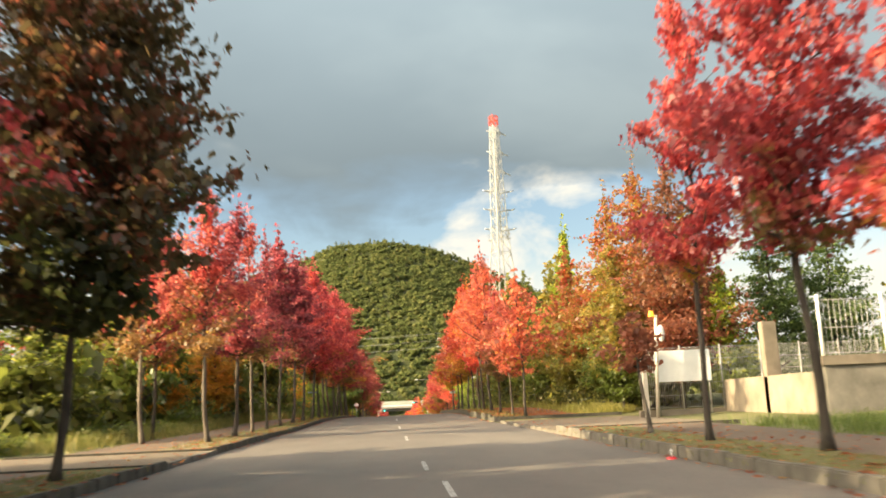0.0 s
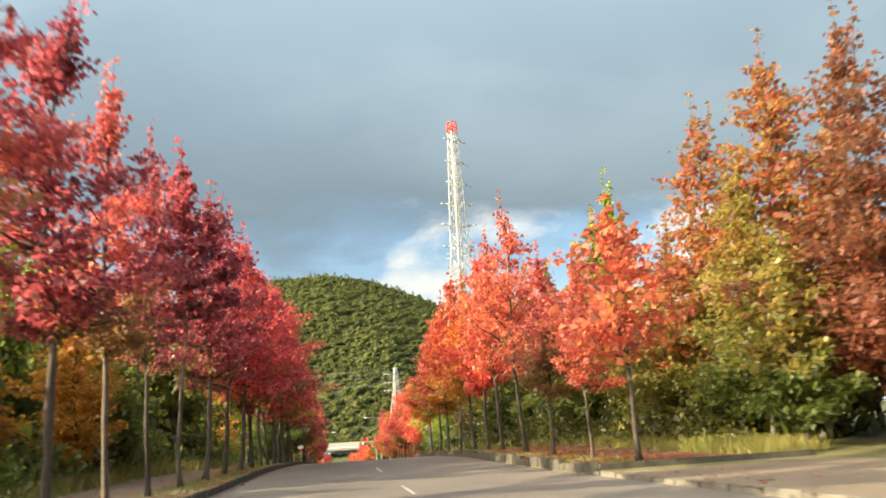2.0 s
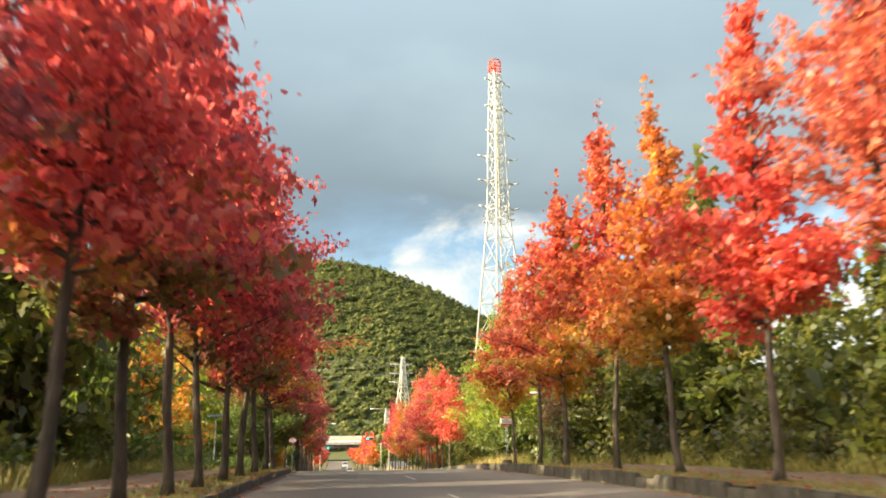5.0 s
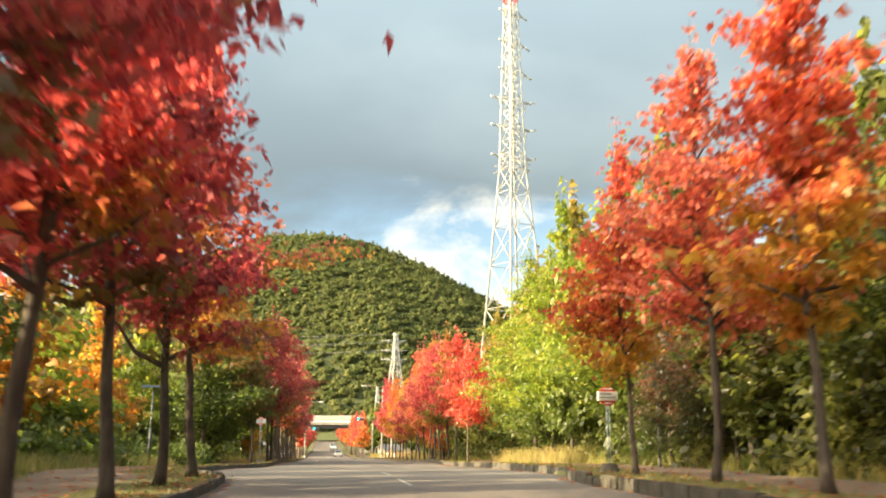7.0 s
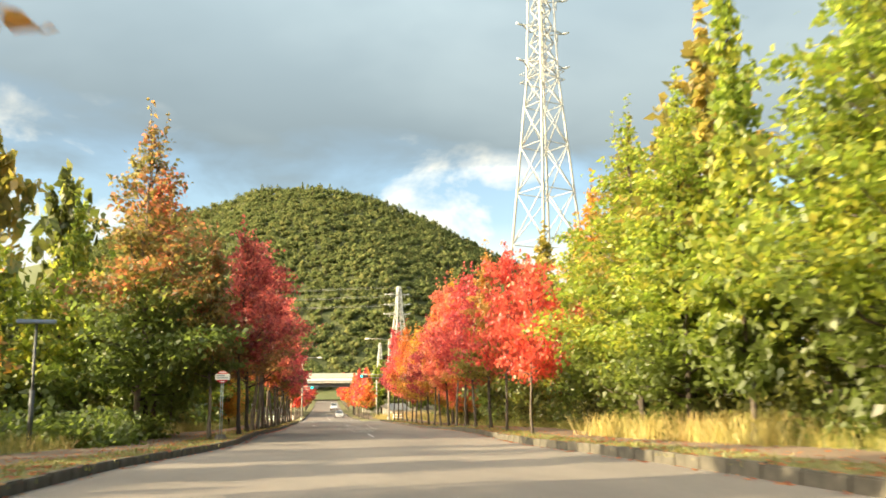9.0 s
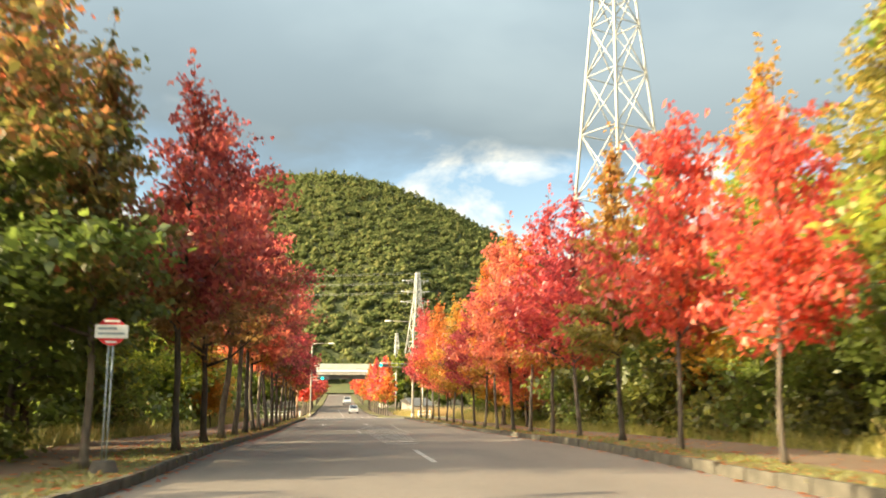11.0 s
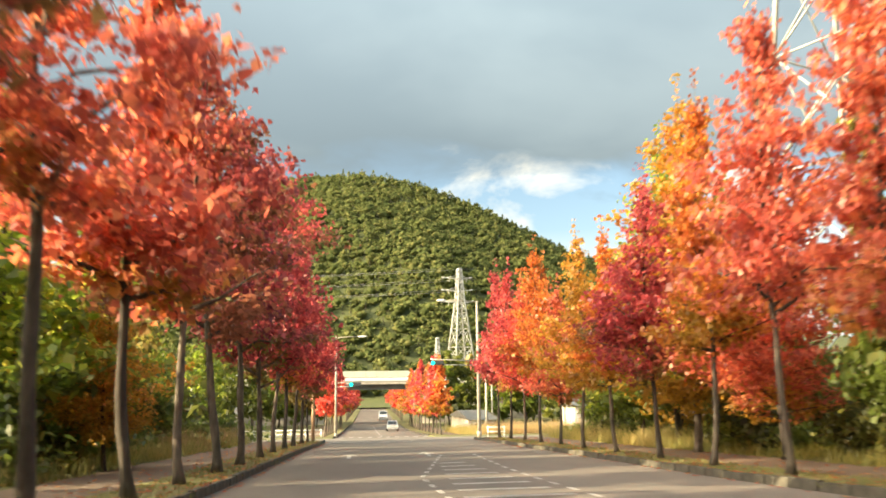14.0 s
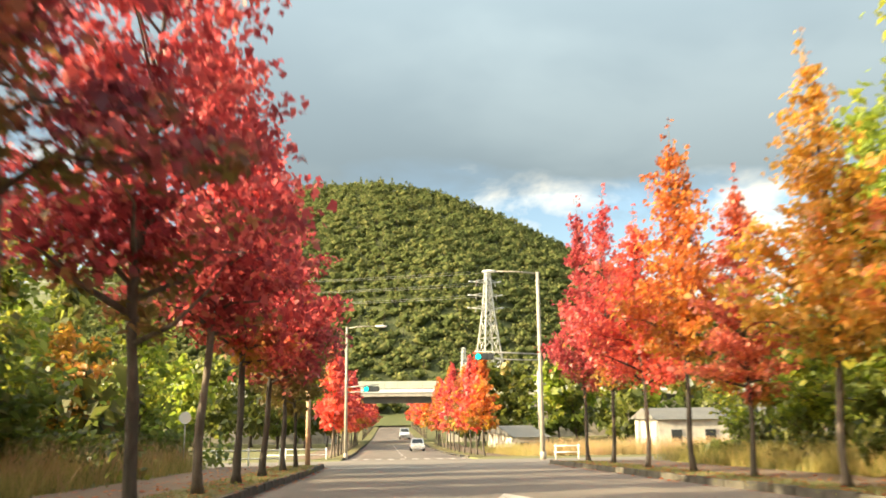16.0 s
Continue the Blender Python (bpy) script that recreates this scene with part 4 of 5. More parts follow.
palette = ("lime", "olive", "olive", "green", "lime", "gold", "lime", "green")
n = 0
for y in np.arange(8, 204, 4.6):
    x = left_kerb(y) - 8.2 - rnd.uniform(0, 2.4)
    if 17 < y < 49 or 97 < y < 122:
        continue
    c = palette[n % 8].replace("gold", "lime" if y > 120 else "gold") if 97 < y < 165 else ("green", "olive", "green")[n % 3] if 64 <= y <= 97 else ("lime", "olive", "lime")[n % 3] if y < 64 else ("lime", "gold", "lime", "olive")[n % 4]
    n += 1
    size = rnd.uniform(0.72, 0.98) * (1.3 if 134 < y < 148 else 1.35 if 28 < y < 97 else 0.85 if y > 180 else 0.95 if y > 148 else 1)
    yy, slim = clump(x, y, 2.75 * size)
    plant(WOODS_NEAR[n % 3], x, yy, prof(y) + 0.1, c, size, rnd.uniform(0, 360), WOODWORDS[c], "tree", "woodland beside the avenue", slim, "woodland_tree")
    if n % 3 == 0:
        c = palette[(n * 3) % 8]
        yy, slim = clump(x - 6, y + 2, 2.9)
        plant(WOODS[(n + 1) % 3], x - 6, yy, prof(y) + 0.1, c, rnd.uniform(0.8, 1.15), rnd.uniform(0, 360), WOODWORDS[c], "tree", "woodland beside the avenue", slim, "woodland_tree")
# a back belt added to block the sun; below y = 16 it is unseen
for k in range(len(GAPS) - 1):
    y, x = (GAPS[k] + GAPS[k + 1]) / 2 - 1.9, -13.6 - 0.8 * (k % 3)
    if y < 16 or 33 < y < 97 or y > 130:
        c = ("green", "lime", "olive")[k % 3]
        tall = 1.6 if y < 16 else 0.55 if y < 49 else 1.0 if y < 66 else 1.4 if y < 94 else 1.6 if y < 142 else 1.25 if y < 184 else 1.1
        plant((WOODS_NEAR if 33 < y < 66 else WOODS)[k % 3], x, y, prof(y) + 0.1, c, tall, k * 70, WOODWORDS[c], "tree", "woodland beside the avenue", ((GAPS[k + 1] - GAPS[k]) / 2 - (0.1 if y < 16 else 0.4 if 126 < y < 140 else 0.5 if 58 < y < 120 else 0.72)) / (2.9 * tall), "woodland_tree")
for y in np.arange(50, 204, 5.2):
    x = right_kerb(y) + 7.4 + rnd.uniform(0, 2.0)
    c = palette[(n * 5) % 8] if y > 100 else ("green", "olive", "green")[n % 3]
    n += 1
    plant(WOODS_NEAR[n % 3], x, y, prof(y) + 0.1, c, rnd.uniform(0.5, 0.8), rnd.uniform(0, 360), WOODWORDS[c], "tree", "woodland beside the avenue", name="woodland_tree")
    if n % 2 and y < 170:
        plant(WOODS[(n + 1) % 3], x + 7, y + 2, prof(y) + 0.1, "green", rnd.uniform(0.8, 1.2), rnd.uniform(0, 360), WOODWORDS["green"], "tree", "woodland beside the avenue", name="woodland_tree")
for x, y, h, c in ((12.4, 276, 0.8, "lime"), (14.6, 281, 1.15, "lime"), (17.5, 286, 1.25, "green"), (20.5, 282, 1.2, "green"), (24, 279, 1.2, "lime"), (28, 280, 1.3, "green"), (33, 276, 1.2, "green"), (38, 278, 1.25, "lime"), (-6.2, 286, 1.05, "green"), (-9, 281, 1.15, "green"), (-12, 277, 1.1, "lime"), (-15, 272, 1.25, "green"), (-19, 275, 1.3, "green"), (-23, 270, 1.25, "lime"), (-13, 285, 1.3, "green")):
    plant(WOODS[int(x) % 3], x, y, prof(y) + 0.1, c, h, x * 40, WOODWORDS[c], "tree", "trees below the hill", name="woodland_tree")
for i in range(4):
    plant(WOODS[i % 3], -23.5 - (i % 2) * 2.5, 97 + i * 4.4, prof(97 + i * 4.4) + 0.6, ("lime", "gold", "olive")[i % 3], 0.72 + 0.05 * (i % 3), i * 77, WOODWORDS[("lime", "gold", "olive")[i % 3]], "tree", "woodland beside the avenue", name="woodland_tree")
for i in range(10):
    sgn = -1 if i % 2 else 1
    plant(WOODS_FAR[i % 3], (-8.5 if sgn < 0 else 15.5) + sgn * (i % 3) * 2.5, 318 + i * 7, prof(318 + i * 7) + 0.1, ("green", "olive")[i % 2], 0.85, i * 50, WOODWORDS[("green", "olive")[i % 2]], "tree", "trees beyond the bridge", name="woodland_tree")
# trees that hide the ends of the bridge
for i in range(22):
    x = -8 - i * 4.6 if i < 10 else 15.5 + (i - 10) * 5.0
    y = 293 - rnd.uniform(0, 16)
    c = rnd.choice(("green", "lime", "green", "olive"))
    plant(WOODS_FAR[i % 3], x, y, prof(y) + 0.1, c, rnd.uniform(1.15, 1.5), rnd.uniform(0, 360), WOODWORDS[c], "tree", "trees below the hill", name="woodland_tree")
for i in range(18):
    y = 318 + i * 5.5
    plant(FARTHEST[i % 3], left_kerb(y) - 1.6, y, prof(y) + 0.1, far_left[i % 6], rnd.uniform(0.7, 0.95), rnd.uniform(0, 360), WORDS[far_left[i % 6]], "tree", "sweetgum street trees beyond the bridge", name="street_tree")
    plant(FARTHEST[(i + 1) % 3], right_kerb(y) + 1.6, y, prof(y) + 0.1, far_right[i % 6], rnd.uniform(0.7, 0.95), rnd.uniform(0, 360), WORDS[far_right[i % 6]], "tree", "sweetgum street trees beyond the bridge", name="street_tree")
# far trees at the foot of the hill
for i in range(46):
    y = rnd.uniform(236, 400)
    sgn = -1 if i % 2 else 1
    x = (left_kerb(y) - rnd.uniform(9, 45)) if sgn < 0 else (right_kerb(y) + rnd.uniform(10, 70))
    c = rnd.choice(("green", "lime", "green", "olive", "green", "gold"))
    plant(WOODS_FAR[i % 3], x, y, prof(y) + 0.1, c, rnd.uniform(0.6, 1.1), rnd.uniform(0, 360), WOODWORDS[c], "tree", "trees below the hill", name="woodland_tree")


def bush_mesh(seed, r, h, leaves, size):
    rng = np.random.default_rng(seed)
    n = 14
    c = np.stack([rng.normal(size=n) * r * 0.45, rng.normal(size=n) * r * 0.45, rng.uniform(0.1, 0.75, n) * h], 1)
    pick = rng.integers(0, n, leaves)
    p = c[pick] + rng.normal(size=(leaves, 3)) * np.array([r * 0.30, r * 0.30, h * 0.20])
    p[:, 2] = np.abs(p[:, 2]) + 0.02
    return quad_mesh("bush", leaf_quads(p, size, rng), LEAF["bush"])


BUSHES = [bush_mesh(200 + k, 1.5, 2.0, 340, 0.40) for k in range(4)]
FINE_BUSHES = [bush_mesh(210 + k, 1.5, 2.0, 660, 0.25) for k in range(4)]

STEM = tubes_mesh("stem", [([(0, 0, -0.05), (0.05, 0.1, 0.5), (0.3, 0.35, 1.0)], [0.05, 0.04, 0.015]), ([(0, 0, -0.05), (-0.1, -0.05, 0.45), (-0.4, -0.2, 1.0)], [0.05, 0.035, 0.015]), ([(0, 0, 0.1), (0.2, -0.3, 0.8)], [0.04, 0.012])], BARK, 6)


def bush(x, y, scale, colour, tall=1.0, kinds=FINE_BUSHES):
    thing = new("bush")
    ob = part("foliage", rnd.choice(kinds), thing)
    part("stem", STEM, thing)
    thing.matrix_basis = pose(x, y, prof(y) + side(y), 0, 0, rnd.uniform(0, 360)) @ Matrix.Diagonal((scale, scale, scale * tall, 1))
    ob.material_slots[0].link = "OBJECT"
    ob.material_slots[0].material = LEAF[colour]
    return tagged(thing, "leafy %s shrub at the edge of the woods" % ("green" if colour in ("bush", "green") else "yellow-green"), "bush", "shrubs at the edge of the woods")


for y in np.arange(10, 204, 2.1):
    if not 18 < y < 47:
        x, scale = left_kerb(y) - 6.6 - rnd.uniform(0, 1.8), rnd.uniform(0.5, 1.15)
        # lime at y 95 to 126 stands in for sunlight on the shrubs
        bush(x, clump(x, y, 1.5 * scale)[0], scale, "lime" if 95 < y < 126 else rnd.choice(("bush", "green", "lime") if 58 < y < 95 else ("bush", "lime", "green", "lime")))
    if y > 46:
        bush(right_kerb(y) + 6.2 + rnd.uniform(0, 1.6), y, rnd.uniform(0.5, 1.1) * (0.6 if y > 178 else 1), rnd.choice(("bush", "bush", "bush", "green", "lime" if y > 100 else "bush")))
        bush(right_kerb(y) + 8.5 + rnd.uniform(0, 2.5), y, rnd.uniform(0.9, 1.5) * (0.6 if y > 178 else 1), rnd.choice(("bush", "bush", "green")), 1.3, BUSHES)
    if not 18 < y < 32 and not 97 < y < 119:
        x, scale = left_kerb(y) - 9.5 - rnd.uniform(0, 2.5), rnd.uniform(0.9, 1.5)
        bush(x, clump(x, y, 1.5 * scale)[0], scale, rnd.choice(("bush", "green")), 1.3, BUSHES)


# a low creeping hedge behind the footpath past the driveway
for y in np.arange(27.6, 46, 0.75):
    bush(float(np.interp(y, [27.6, 32, 38, 46], [-12.2, -10.9, -10.5, -9.9])) - rnd.uniform(0, 0.7), y, rnd.uniform(0.40, 0.58), "lime" if rnd.random() < 0.7 else "green", 0.62)
for y in np.arange(119.5, 131, 1.5):
    bush(left_kerb(y) - 4.5 - rnd.uniform(0, 0.8), y, rnd.uniform(0.5, 0.8), "lime", 0.9)


def grass_field(name, spots, height, colours, label, seed):
    """Grass blades in tufts, one object."""
    rng = np.random.default_rng(seed)
    at = np.array([(x, y, prof(y) + side(y) + 0.02 + (right_lift(y) - 0.15 if x > 0 and 43 < y < 200 else 0)) for x, y in spots])
    at = np.repeat(at, 12, axis=0)
    at[:, :2] += rng.normal(size=(len(at), 2)) * 0.22
    d = rng.normal(size=(len(at), 3)) * 0.28
    d[:, 2] = 1
    h = height * rng.uniform(0.45, 1.25, size=(len(at), 1))
    w = np.cross(d, rng.normal(size=(len(at), 3)))
    w = w / (np.linalg.norm(w, axis=1)[:, None] + 1e-9) * 0.006
    bend = d * np.array([1.9, 1.9, 0]) * h * 0.4
    tip = at + d * h + bend * 0.5
    q = np.stack([at - w * 1.6, at + w * 1.6, tip + w * 0.4, tip - w * 0.4], 1)
    m = leaf_material(name + "_blades", colours, share=0.3, patch=0.25)
    return tagged(new(name, quad_mesh(name, q, m)), label, "grass", kind="stuff")


srnd = random.Random(9)
spots_l = [(left_kerb(y) - srnd.uniform(4.8, 7.6), y) for y in (srnd.uniform(6, 204) for _ in range(2600)) if not 19 < y < 28]
spots_r = [(right_kerb(y) + srnd.uniform(4.8, 7.2), y) for y in (srnd.uniform(44, 204) for _ in range(1900))] + [(srnd.uniform(10.8, 13.4), srnd.uniform(43.4, 50)) for _ in range(420)]
spots_m = [(left_kerb(y) - srnd.uniform(0.2, 2.0), y) for y in (srnd.uniform(6, 204) for _ in range(1500)) if not 19 < y < 28] + [(right_kerb(y) + srnd.uniform(0.2, 2.0), y) for y in (srnd.uniform(6, 204) for _ in range(1500)) if not 28 < y < 43]
grass_field("long_grass", spots_l, 0.55, [(0.12, 0.15, 0.03), (0.28, 0.27, 0.07), (0.42, 0.32, 0.12)], "long yellow-green grass beside the footpath", 1)
# blade colours on the right are toned down to stand in for shade
grass_field("long_grass", spots_r, 0.42, [(0.13, 0.16, 0.03), (0.28, 0.27, 0.06), (0.42, 0.33, 0.10)], "long yellow-green grass on the right, toned darker for shade", 2)
grass_field("short_grass", spots_m, 0.10, [(0.12, 0.14, 0.03), (0.26, 0.25, 0.06)], "short grass and moss under the street trees", 3)
grass_field("green_grass", [(srnd.uniform(11.6, 22), srnd.uniform(8, 27)) for _ in range(900)], 0.35, [(0.10, 0.16, 0.03), (0.20, 0.25, 0.05)], "green grass below the concrete wall", 6)
golden = [(srnd.uniform(11.5, 14), srnd.uniform(108, 124)) for _ in range(300)] + [(srnd.uniform(14.5, 24), srnd.uniform(180, 206)) for _ in range(1500)] + [(srnd.uniform(-16, -7.5), srnd.uniform(180, 204)) for _ in range(900)] + [(srnd.uniform(11.5, 22), srnd.uniform(229, 250)) for _ in range(900)]
grass_field("pampas_grass", golden, 0.80, [(0.28, 0.27, 0.07), (0.42, 0.35, 0.11), (0.50, 0.34, 0.13)], "tall golden autumn grass on waste land", 4)


waste = [(srnd.uniform(13, 42), srnd.uniform(228.5, 235.2)) for _ in range(1100)] + [(srnd.uniform(-14, -7.2), srnd.uniform(184, 203)) for _ in range(420)]
grass_field("waste_grass", waste, 1.15, [(0.30, 0.24, 0.09), (0.44, 0.30, 0.14), (0.48, 0.27, 0.16)], "tall rusty autumn grass on waste land", 5)


def fallen_leaves():
    rng = np.random.default_rng(17)
    pts = []
    for _ in range(15000):
        y = srnd.uniform(4, 205)
        left = srnd.random() < 0.5
        o = abs(srnd.gauss(0, 2.3)) - 0.3
        if left:
            x = left_kerb(y) - o
        else:
            x = right_kerb(y) + o
        lift = 0.012 if o < 0 else (left_lift(y) if left else right_lift(y)) + (0.05 if o < 0.17 else 0.005)
        if (left and 20 < y < 26.4) or (not left and 28.4 < y < 43):
            if srnd.random() < 0.8:
                continue
            lift = 0.13
        pts.append((x, y, prof(y) + lift))
    for _ in range(2600):
        y = srnd.uniform(43.4, 62)
        x = right_kerb(y) + abs(srnd.gauss(2.6, 1.3))
        pts.append((x, y, prof(y) + right_lift(y) + 0.006))
    p = np.array(pts)
    a = rng.normal(size=(len(p), 3)) * np.array([1, 1, 0.12])
    a /= np.linalg.norm(a, axis=1)[:, None]
    b = np.stack([-a[:, 1], a[:, 0], rng.normal(size=len(p)) * 0.15], 1)
    s = rng.uniform(0.04, 0.10, size=(len(p), 1))
    q = np.stack([p - a * s, p + b * s * 0.8, p + a * s, p - b * s * 0.8], 1)
    m = leaf_material("fallen_leaf", [(0.30, 0.06, 0.04), (0.42, 0.14, 0.06), (0.36, 0.22, 0.08)], patch=0.4)
    tagged(new("fallen_leaves", quad_mesh("fallen_leaves", q, m)), "scattered red and brown fallen leaves on verge and gutter", "leaves", kind="stuff")


fallen_leaves()


# ---- the wooded hill ----
def hill_height(x, y):
    crest = float(np.interp(x, [-420, -260, -150, -90, -53, -37, 2, 35, 72, 119, 180, 260, 420], [20, 50, 80, 103, 112.5, 121.5, 125, 118.5, 104, 80, 55, 36, 14]))
    u = min(1.0, max(0.0, (y - 420) / 190.0))
    v = min(1.0, max(0.0, (y - 610) / 300.0))
    face = u ** 1.05 * (1.28 - 0.28 * u)
    bumps = noise.noise(Vector((x * 0.016, y * 0.016, 3.0))) * 9 * min(1, u * 3) * (1 - u * 0.7)
    return -4.2 + crest * face * (1 - v * v * 0.9) + bumps


def build_hill():
    xs, ys = np.linspace(-420, 420, 70), np.linspace(415, 900, 50)
    V = [(x, y, hill_height(x, y)) for y in ys for x in xs]
    F = [(j * 70 + i, j * 70 + i + 1, (j + 1) * 70 + i + 1, (j + 1) * 70 + i) for j in range(49) for i in range(69)]
    tagged(new("hill", mesh_of("hill", V, F, ground_material("forest_floor", (0.07, 0.085, 0.03), (0.09, 0.10, 0.036), (0.08, 0.09, 0.034)), True)), "rounded hill behind the avenue", "hill", kind="structure")
    rng = np.random.default_rng(3)
    ico = np.array([(1, 0, 0.1), (0.3, 1, -0.1), (-0.8, 0.6, 0.15), (-0.8, -0.6, -0.1), (0.3, -1, 0.1), (0.1, 0, 1), (0, 0.1, -0.8)])
    tri = np.array([(k, (k + 1) % 5, 5) for k in range(5)] + [((k + 1) % 5, k, 6) for k in range(5)])
    leaves, outward, sizes, cores, sticks = [], [], [], [], []
    for gx in np.arange(-126, 184, 3.5):
        for gy in np.arange(425, 622, 3.4):
            x, y = gx + rng.uniform(-1.7, 1.7), gy + rng.uniform(-1.6, 1.6)
            z = hill_height(x, y)
            pine = rng.random() < (0.34 if y > 585 else 0.13)
            if pine:
                # a pine: ragged flat tiers round a bare stem
                tall, n = rng.uniform(3.8, 6.6), 30
                u = rng.random(n) ** 0.7
                ang, out = rng.uniform(0, 6.28, n), (1 - u) ** 0.6 * rng.uniform(0.4, 1.1, n) * rng.uniform(1.5, 2.2)
                d = np.stack([np.cos(ang) * 0.5, np.sin(ang) * 0.5, np.full(n, 0.75)], 1)
                leaves.append(np.stack([x + np.cos(ang) * out, y + np.sin(ang) * out, z + tall * (0.35 + 0.65 * np.round(u * 5) / 5) + rng.normal(size=n) * 0.12], 1))
                sizes.append(rng.uniform(0.32, 0.66, size=(n, 1)))
                sticks.append(([(x, y, z), (x + rng.uniform(-0.3, 0.3), y, z + tall * 0.97)], [0.13, 0.05]))
            else:
                # a broad crown: a few uneven domes with leafy tufts over them
                r, n = rng.choice((1.7, 2.1, 2.6, 3.1)) * rng.uniform(0.85, 1.15), 0
                lift = rng.uniform(0.25, 0.75) * r
                for lobe in range(3):
                    q = r if lobe == 0 else r * rng.uniform(0.45, 0.7)
                    way, off = rng.uniform(0, 6.28), 0 if lobe == 0 else r * rng.uniform(0.5, 0.85)
                    mid = np.array([x + math.cos(way) * off, y + math.sin(way) * off, z + lift + (0 if lobe == 0 else r * rng.uniform(0.0, 0.6))])
                    n = 18 if lobe == 0 else 9
                    d = rng.normal(size=(n, 3))
                    d /= np.linalg.norm(d, axis=1)[:, None]
                    d[:, 2] = np.abs(d[:, 2]) * 1.1 - 0.15
                    leaves.append(mid + d * q * np.array([1, 1, 0.8]) * rng.uniform(0.84, 1.16, size=(n, 1)))
                    sizes.append(rng.uniform(0.37, 0.78, size=(n, 1)))
                    outward.append(d)
                    cores.append(ico * q * rng.uniform(0.7, 1.1, size=(7, 1)) * np.array([0.86, 0.86, 0.7]) + mid)
                continue
            outward.append(d)
    p, s = np.concatenate(leaves), np.concatenate(sizes)
    nrm = np.concatenate(outward) + rng.normal(size=p.shape) * 0.5
    nrm /= np.linalg.norm(nrm, axis=1)[:, None]
    a = np.cross(nrm, rng.normal(size=p.shape))
    a /= np.linalg.norm(a, axis=1)[:, None] + 1e-9
    b = np.cross(nrm, a)
    q = np.stack([p - a * s, p + b * s * 0.75 + a * s * 0.2, p + a * s, p - b * s * 0.75 - a * s * 0.2], 1)
    tagged(new("hill_forest", quad_mesh("hill_forest", q, LEAF["hill"])), "dense green forest covering the hill", "forest", kind="stuff")
    V = np.concatenate(cores)
    F = (tri[None] + 7 * np.arange(len(cores))[:, None, None]).reshape(-1, 3)
    tagged(new("hill_tree_crowns", mesh_of("hill_tree_crowns", V, F, LEAF["hill"], True)), "rounded green tree crowns packed over the hill", "forest", kind="stuff")
    tagged(new("hill_pine_stems", tubes_mesh("hill_pine_stems", sticks, BARK, 3)), "bare stems of pines among the trees on the hill", "forest", kind="stuff")


build_hill()


# ---- pylons ----
def lattice_tower(name, x, y, z, turn, waist, top, widths, arms, r, label, bays=(7, 12)):
    thing = new(name)
    thing.matrix_basis = pose(x, y, z, 0, 0, turn)

    def half(h):
        return float(np.interp(h, [0, waist, waist + (top - waist) * 0.2, top], widths))

    corners = ((-1, -1), (1, -1), (1, 1), (-1, 1))
    at = lambda c, h: (c[0] * half(h), c[1] * half(h), h)
    for c in corners:
        part("leg", tubes_mesh("leg", [([at(c, 0), at(c, waist), at(c, top * 0.968)], [r * 1.5, r * 1.2, r * 0.9])], LATTICE, 6), thing)
    levels = [waist * (1 - (1 - i / bays[0]) ** 1.25) for i in range(bays[0])] + [waist + (top * 0.968 - waist) * i / bays[1] for i in range(bays[1] + 1)]
    for s in range(4):
        a, b = corners[s], corners[(s + 1) % 4]
        lines = []
        for i in range(len(levels) - 1):
            h0, h1 = levels[i], levels[i + 1]
            lines += [((at(a, h0), at(b, h1)), (r * 0.55, r * 0.55)), ((at(b, h0), at(a, h1)), (r * 0.55, r * 0.55)), ((at(a, h1), at(b, h1)), (r * 0.5, r * 0.5))]
        part("bracing", tubes_mesh("bracing", lines, LATTICE, 4), thing)
    lid = LATTICE_RED if top > 50 else LATTICE
    crown_lines = [([at(c, top * 0.968), at(c, top)], [r, r]) for c in corners]
    for i in range(4):
        for h in (top * 0.968, top * 0.983, top):
            crown_lines.append(([at(corners[i], h), at(corners[(i + 1) % 4], h)], [r * 0.7, r * 0.7]))
        crown_lines.append(([at(corners[i], top * 0.968), at(corners[(i + 1) % 4], top)], [r * 0.7, r * 0.7]))
    part("peak", tubes_mesh("peak", crown_lines, lid, 5), thing, "red painted top" if top > 50 else "")
    for h, near, far, rise in arms:
        for sgn, reach in ((-1, near), (1, far)):
            if not reach:
                continue
            w = half(h)
            tip = (sgn * reach, 0, h + rise * (0.3 if sgn < 0 else 1.0))
            arm = part("cross_arm", tubes_mesh("cross_arm", [([(sgn * w, -w, h), tip], [r * 0.8, r * 0.6]), ([(sgn * w, w, h), tip], [r * 0.8, r * 0.6]), ([(sgn * w, 0, h + 0.9), tip], [r * 0.5, r * 0.4]), ([(sgn * w, -w, h), (sgn * w, w, h)], [r * 0.6, r * 0.6])], LATTICE, 4), thing)
            out = (sgn * (reach + 0.9), 0, tip[2] + rise * (0.1 if sgn < 0 else 0.8))
            part("insulator", tubes_mesh("insulator", [([tip, out], [r * 1.3, r * 1.1])], CERAMIC, 6), arm)
            part("hanger", tubes_mesh("hanger", [([(sgn * reach * 0.72, 0, h + rise * 0.4), (sgn * reach * 0.72, 0, h - 0.9)], [r * 0.7, r * 0.7])], LATTICE, 4), arm)
    return tagged(thing, label, "pylon")


